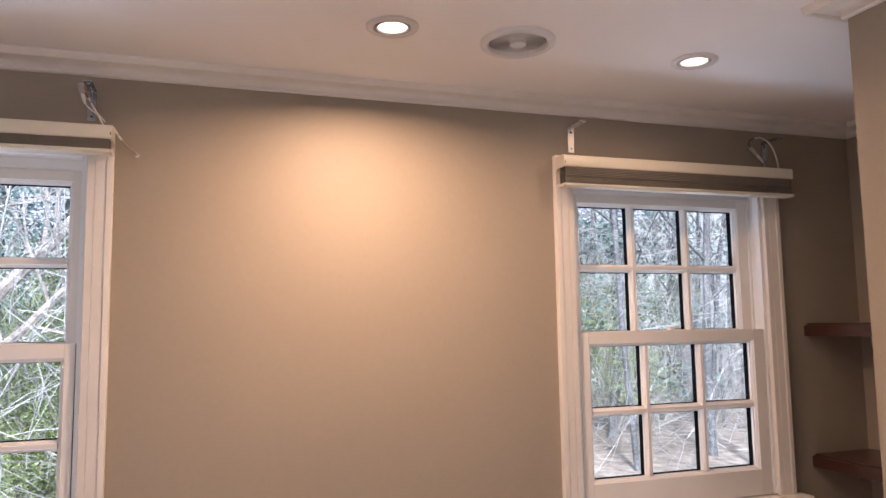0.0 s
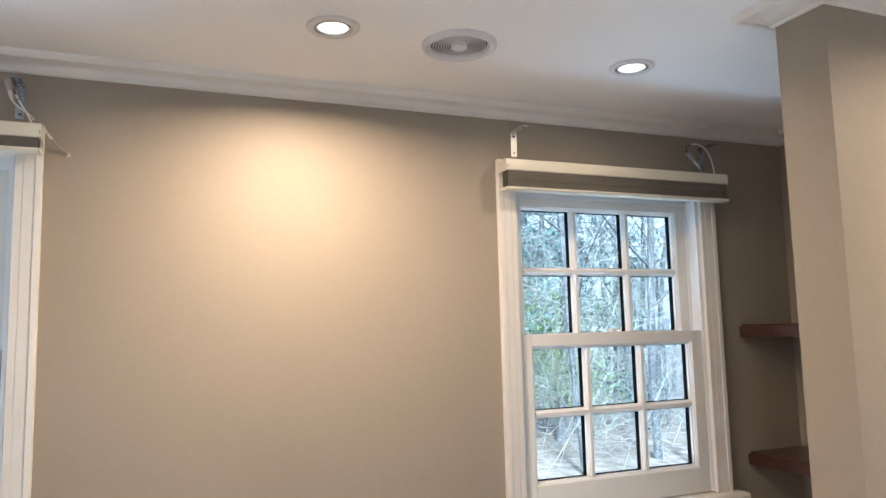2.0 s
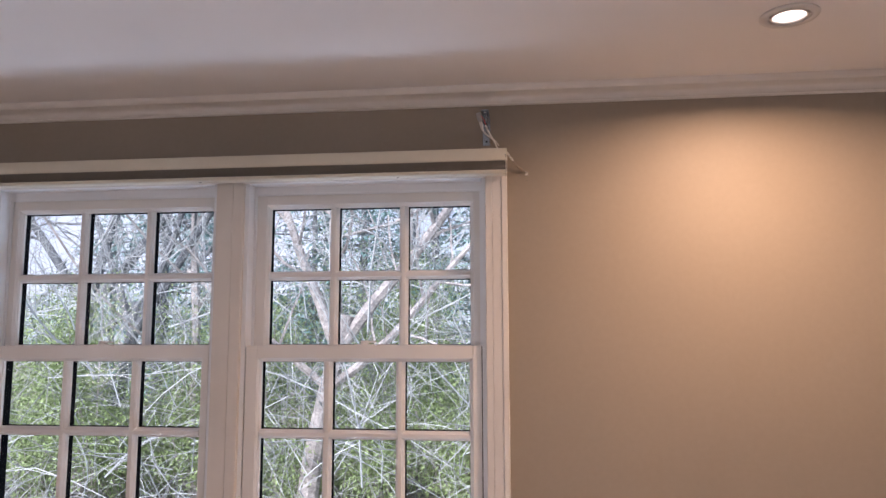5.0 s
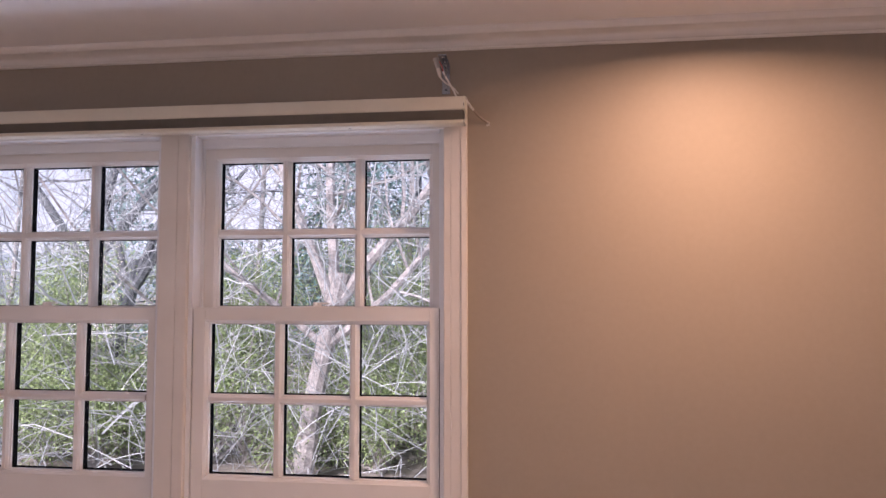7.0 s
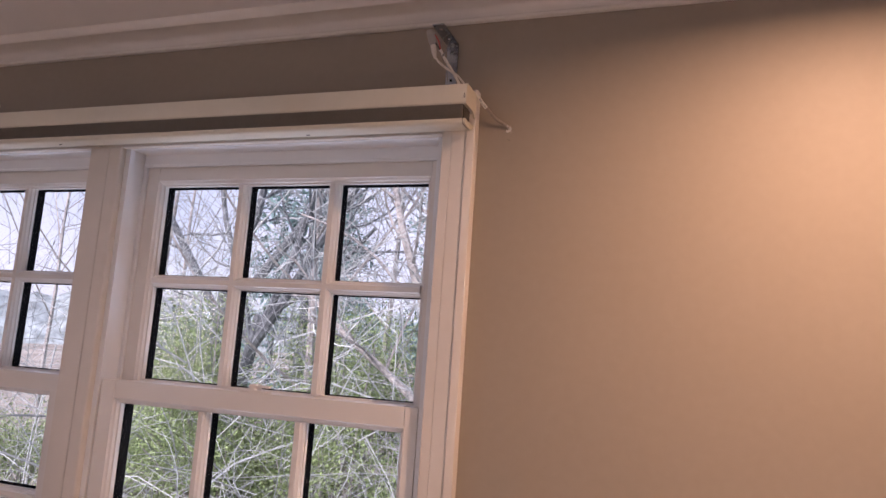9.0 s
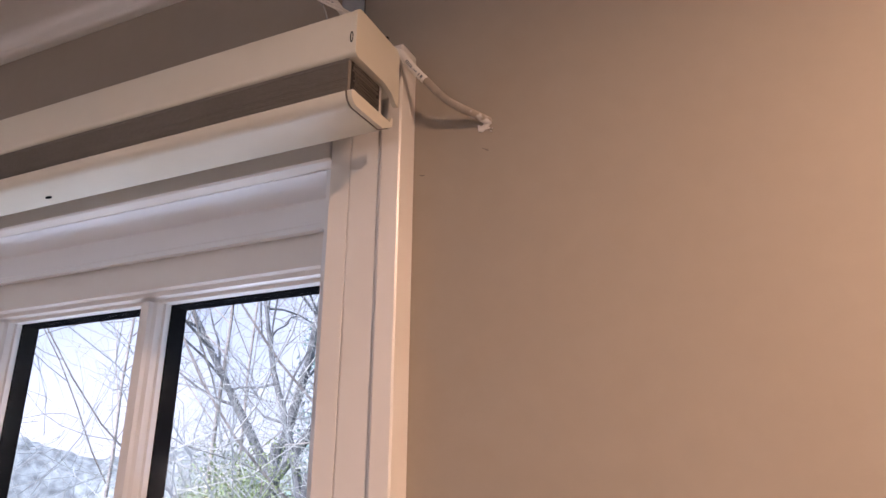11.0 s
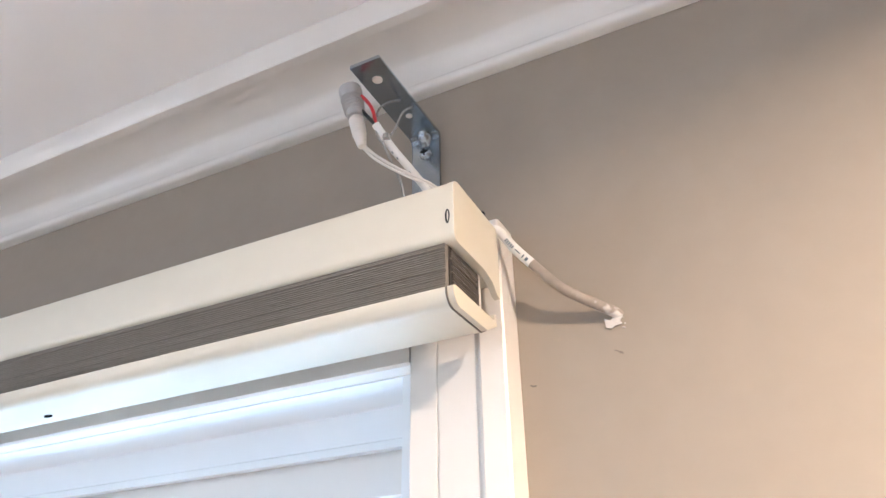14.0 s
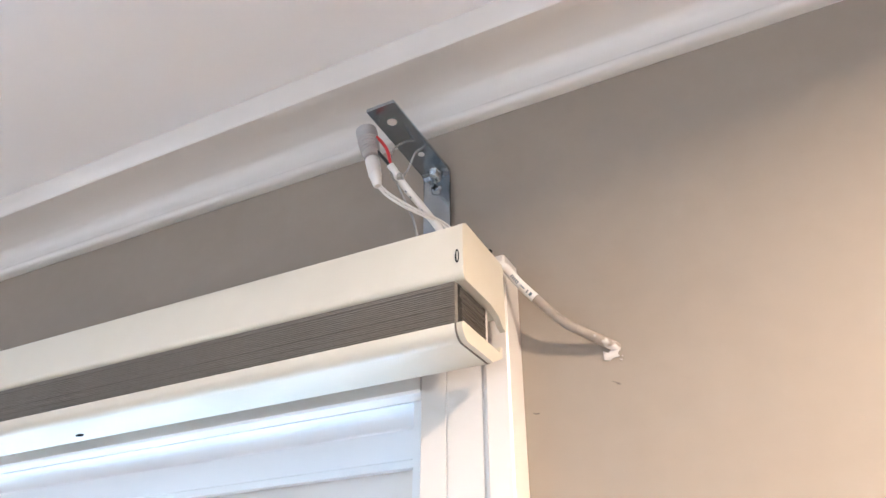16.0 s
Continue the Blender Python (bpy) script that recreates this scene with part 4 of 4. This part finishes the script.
def bare_tree(x, y, height, r, lean, bark, label, leaves=0):
    t = root("tree", (x, y, ground_z(x, y) - 0.05), label, "tree", "trees outside")
    limbs, twigs, tips = Strokes(), Strokes(), []
    base = Vector((x, y, ground_z(x, y) - 0.15))
    grow(limbs, twigs, tips, base, Vector((lean[0], lean[1], 1)).normalized(), height, r, 0, 0.06)
    limbs.mesh("trunk", bark, t)
    twigs.mesh("crown", TWIG, t, "bare pale twigs", "stuff")
    return t


def forked_tree(x, y, rise, r, lean, reach, bark, label, limbs_out):
    """A leaning trunk that forks low into long spreading limbs."""
    t = root("tree", (x, y, ground_z(x, y) - 0.05), label, "tree", "trees outside")
    limbs, twigs, tips = Strokes(), Strokes(), []
    p = Vector((x, y, ground_z(x, y) - 0.15))
    d = Vector((lean, 0, 1)).normalized()
    pts = [p]
    for k in range(6):
        p = p + (d + rand_dir() * 0.07).normalized() * rise / 6
        pts.append(p)
    limbs.limb(pts, r, r * 0.72, 9)
    for dx, dy, f in limbs_out:
        grow(limbs, twigs, tips, pts[4 + (f > 0.8)], Vector((dx, dy, 1)).normalized(), reach * f, r * 0.62 * f, 0, 0.13)
    limbs.mesh("trunk", bark, t)
    twigs.mesh("crown", TWIG, t, "bare pale twigs", "stuff")
    return t


def shrub(x, y, radius, height, count, mat, label, leaf):
    t = root("shrub", (x, y, ground_z(x, y)), label, "shrub", "evergreen shrubs outside")
    stems, foliage = Strokes(), Strokes()
    base = Vector((x, y, ground_z(x, y)))
    clumps = []
    for k in range(16):
        a, h = rng.uniform(0, math.tau), rng.uniform(0.3, 1.0)
        e = base + Vector((math.cos(a) * radius * rng.uniform(0.2, 0.9), math.sin(a) * radius * rng.uniform(0.2, 0.9), height * h))
        m = base.lerp(e, 0.5) + rand_dir() * 0.12
        stems.limb([base + rand_dir() * 0.05, m, e], 0.022, 0.008, 4)
        clumps.append(e)
        clumps.append(m.lerp(e, 0.5))
    for k in range(count):
        c = rng.choice(clumps)
        d = rand_dir()
        p = c + d * radius * 0.38 * rng.random() ** 0.5
        foliage.leaf(p, (d + rand_dir() * 0.8 + Vector((0, 0, -0.1))).normalized(), rand_dir(), leaf * rng.uniform(0.6, 1.3))
    stems.mesh("stem", BARK_PALE, t)
    foliage.mesh("foliage", mat, t, "dense evergreen leaves", "stuff")


def pine(x, y, height, r, label):
    t = root("tree", (x, y, ground_z(x, y)), label, "tree", "trees outside")
    limbs, foliage = Strokes(), Strokes()
    base = Vector((x, y, ground_z(x, y) - 0.2))
    limbs.limb([base, base + Vector((0.05, 0, height * 0.5)), base + Vector((0, 0.1, height))], r, r * 0.2, 7)
    for k in range(46):
        f = rng.uniform(0.12, 1)
        a = rng.uniform(0, math.tau)
        L = (1.05 - f) * height * 0.26 + 0.3
        p = base + Vector((0, 0, f * height))
        e = p + Vector((math.cos(a) * L, math.sin(a) * L, -0.12 * L))
        limbs.limb([p, p.lerp(e, 0.5) + Vector((0, 0, 0.05)), e], 0.025, 0.006, 3)
        for q in range(60):
            c = p.lerp(e, rng.uniform(0.25, 1.0)) + rand_dir() * 0.22
            foliage.leaf(c, (rand_dir() + Vector((0, 0, -0.4))).normalized(), rand_dir(), rng.uniform(0.10, 0.22))
    limbs.mesh("trunk", BARK_DARK, t)
    foliage.mesh("crown", PINE, t, "dark green needles", "stuff")


# the pale leaning tree and its neighbours beyond the double window
forked_tree(-2.14, 6.0, 2.5, 0.125, 0.19, 3.4, BARK_PALE, "pale bare tree forking from a leaning trunk", ((0.62, 0.1, 1.0), (-0.55, 0.0, 0.85), (0.05, 0.3, 0.9), (-1.5, -0.2, 0.6), (1.6, -0.3, 0.7)))
bare_tree(-3.6, 6.5, 5.5, 0.07, (-0.1, 0.0), BARK_PALE, "pale bare tree with spreading limbs")
forked_tree(-6.2, 8.0, 3.0, 0.13, 0.1, 4.4, BARK_DARK, "grey bare tree with spreading limbs", ((0.8, 0.0, 1.0), (-0.7, 0.0, 0.9), (0.1, 0.3, 1.0), (1.6, -0.2, 0.7)))
bare_tree(-1.3, 8.6, 6.5, 0.05, (-0.1, 0.0), BARK_PALE, "pale bare tree with fine branches")
bare_tree(-4.6, 10.5, 7.5, 0.06, (0.1, 0.0), BARK_PALE, "tall pale bare tree with fine branches")
for tx, ty, th in ((-7.6, 8.2, 6.0), (-9.5, 11.5, 7.5), (-11.5, 10.0, 7.0)):
    bare_tree(tx, ty, th, 0.045, (rng.uniform(-0.15, 0.15), 0.0), BARK_PALE, "pale bare tree with fine branches")
forked_tree(-4.9, 6.6, 2.6, 0.10, 0.15, 3.6, BARK_DARK, "grey bare tree with spreading limbs", ((0.9, 0.0, 1.0), (-0.6, 0.2, 0.9), (0.3, 0.0, 0.9)))
for sx, sy, sr, sh in ((-1.2, 7.4, 1.3, 3.0), (0.6, 6.2, 1.0, 2.3), (-4.6, 6.0, 1.1, 2.4), (3.2, 9.5, 1.5, 3.2), (5.4, 9.0, 1.5, 3.0), (7.5, 9.5, 1.6, 3.2), (-3.0, 6.6, 1.2, 2.2), (-0.4, 6.6, 1.2, 2.0), (-3.9, 7.8, 1.4, 2.5), (-6.0, 7.2, 1.4, 2.2), (0.8, 8.6, 1.4, 2.2), (-2.0, 9.5, 1.8, 3.2), (-8.5, 10, 1.9, 2.8)):
    shrub(sx, sy, sr, sh, 17000, LEAF, "dense yellow-green evergreen shrub with feathery foliage", 0.046)
for k in range(9):
    shrub(-7.6 + k * 1.05, 6.45 + rng.uniform(-0.15, 0.2), 0.9, rng.uniform(0.8, 1.3), 8000, LEAF, "low feathery yellow-green evergreen shrub", 0.048)
# the woods beyond the single window
for k in range(56):
    a = rng.uniform(0.02, 0.95)
    dist = rng.uniform(8, 24)
    x, y = 1.5 + dist * math.sin(a), dist * math.cos(a)
    bare_tree(x, y, rng.uniform(6, 10), rng.uniform(0.03, 0.075), (rng.uniform(-0.1, 0.1), rng.uniform(-0.1, 0.1)), BARK_DARK, "slender bare woodland tree")
for px, py, ph in ((4.5, 11, 9), (7.5, 13, 10), (6.0, 17, 12), (10, 16, 11), (3.0, 18, 12), (12.5, 20, 12), (-5, 17, 11), (-9, 16, 10), (0.5, 20, 13), (-14, 22, 12), (5.6, 9.5, 8), (8.8, 11.5, 9), (3.8, 13.5, 10), (11, 12.5, 9), (8.5, 18, 12), (-7, 12, 8), (6.5, 22, 14), (9.5, 21, 14), (13, 24, 15), (11.5, 17, 12), (15, 19, 13), (8, 26, 16), (4.5, 24, 15), (17, 25, 15),
                   (-1.5, 12.5, 7.5), (-3.2, 13.5, 7.0), (0.6, 12.0, 8.0), (-2.4, 15.5, 8.5), (-4.6, 14.5, 6.0), (-0.4, 15.0, 9.0), (1.8, 14.5, 9.0), (-8.0, 15.5, 5.5), (5.2, 12.5, 9.5), (6.8, 11.2, 9.0)):
    pine(px, py, ph, 0.13, "dark green pine in the woods")
# undergrowth and fine bare twigs between the trees
def thicket(x0, x1, y0, y1, count, top, size, thick, label):
    t = root("thicket", ((x0 + x1) / 2, y0, ground_z((x0 + x1) / 2, y0)), label, "undergrowth", kind="stuff")
    tw = Strokes()
    for k in range(count):
        x, y = rng.uniform(x0, x1), rng.uniform(y0, y1)
        z = ground_z(x, y) + top * rng.random() ** 1.3
        d = (rand_dir() + Vector((0, 0, 0.7))).normalized()
        L = size * rng.uniform(0.5, 1.5)
        p = Vector((x, y, z))
        turn = rand_dir() * 0.42
        pts = [p]
        for q in range(5):
            d = (d + turn + rand_dir() * 0.12).normalized()
            pts.append(pts[-1] + d * L / 5)
        r = rng.uniform(0.25, 1.0) * thick
        tw.limb(pts, r, r * 0.5, 3)
        for q in range(3):
            b = pts[rng.randrange(1, 5)]
            d2 = (d + rand_dir() * 0.9).normalized()
            tw.limb([b, b + d2 * L * 0.2 + rand_dir() * L * 0.05, b + (d2 + turn).normalized() * L * 0.45], r * 0.6, r * 0.3, 3)
    me = bpy.data.meshes.new("thicket_twigs")
    me.from_pydata(tw.v, [], tw.f)
    me.materials.append(TWIG)
    ob = new("twigs", me)
    ob.parent = t
    ob.matrix_parent_inverse = t.matrix_basis.inverted()


thicket(-6, 1.2, 4.6, 6.8, 75, 2.4, 2.6, 0.0140, "long arching pale branches")
thicket(2.2, 11, 5.5, 11, 1500, 4.6, 1.4, 0.0042, "tangle of pale bare twigs and saplings")
thicket(4.0, 16, 8, 16, 2600, 3.2, 1.4, 0.0065, "low tangle of pale bare brush")
thicket(-8, 1.5, 4.0, 8, 1000, 3.0, 1.4, 0.0065, "tangle of pale bare twigs and saplings")

# distant wooded rise closing the view, its haze put into the colour
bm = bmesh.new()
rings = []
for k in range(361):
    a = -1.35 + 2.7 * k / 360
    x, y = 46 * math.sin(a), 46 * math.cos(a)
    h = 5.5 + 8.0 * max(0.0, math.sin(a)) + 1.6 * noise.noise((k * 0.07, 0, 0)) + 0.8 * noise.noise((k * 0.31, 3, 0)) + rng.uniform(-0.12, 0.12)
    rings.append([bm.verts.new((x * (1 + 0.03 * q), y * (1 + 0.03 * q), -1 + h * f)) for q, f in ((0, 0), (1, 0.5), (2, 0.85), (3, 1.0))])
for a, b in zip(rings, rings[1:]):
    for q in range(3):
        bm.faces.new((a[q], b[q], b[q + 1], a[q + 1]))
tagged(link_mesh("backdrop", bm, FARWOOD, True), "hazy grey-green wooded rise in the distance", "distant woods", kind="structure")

# pale corner board of the house's wing beside the single window
wing = link_mesh("house_wing", a_box(3.02, 3.12, 0.75, 0.85, GZ0, 3.2, 0.004, 1), SIDING)
tagged(wing, "pale blue-white corner board of the house outside", "house", kind="structure")
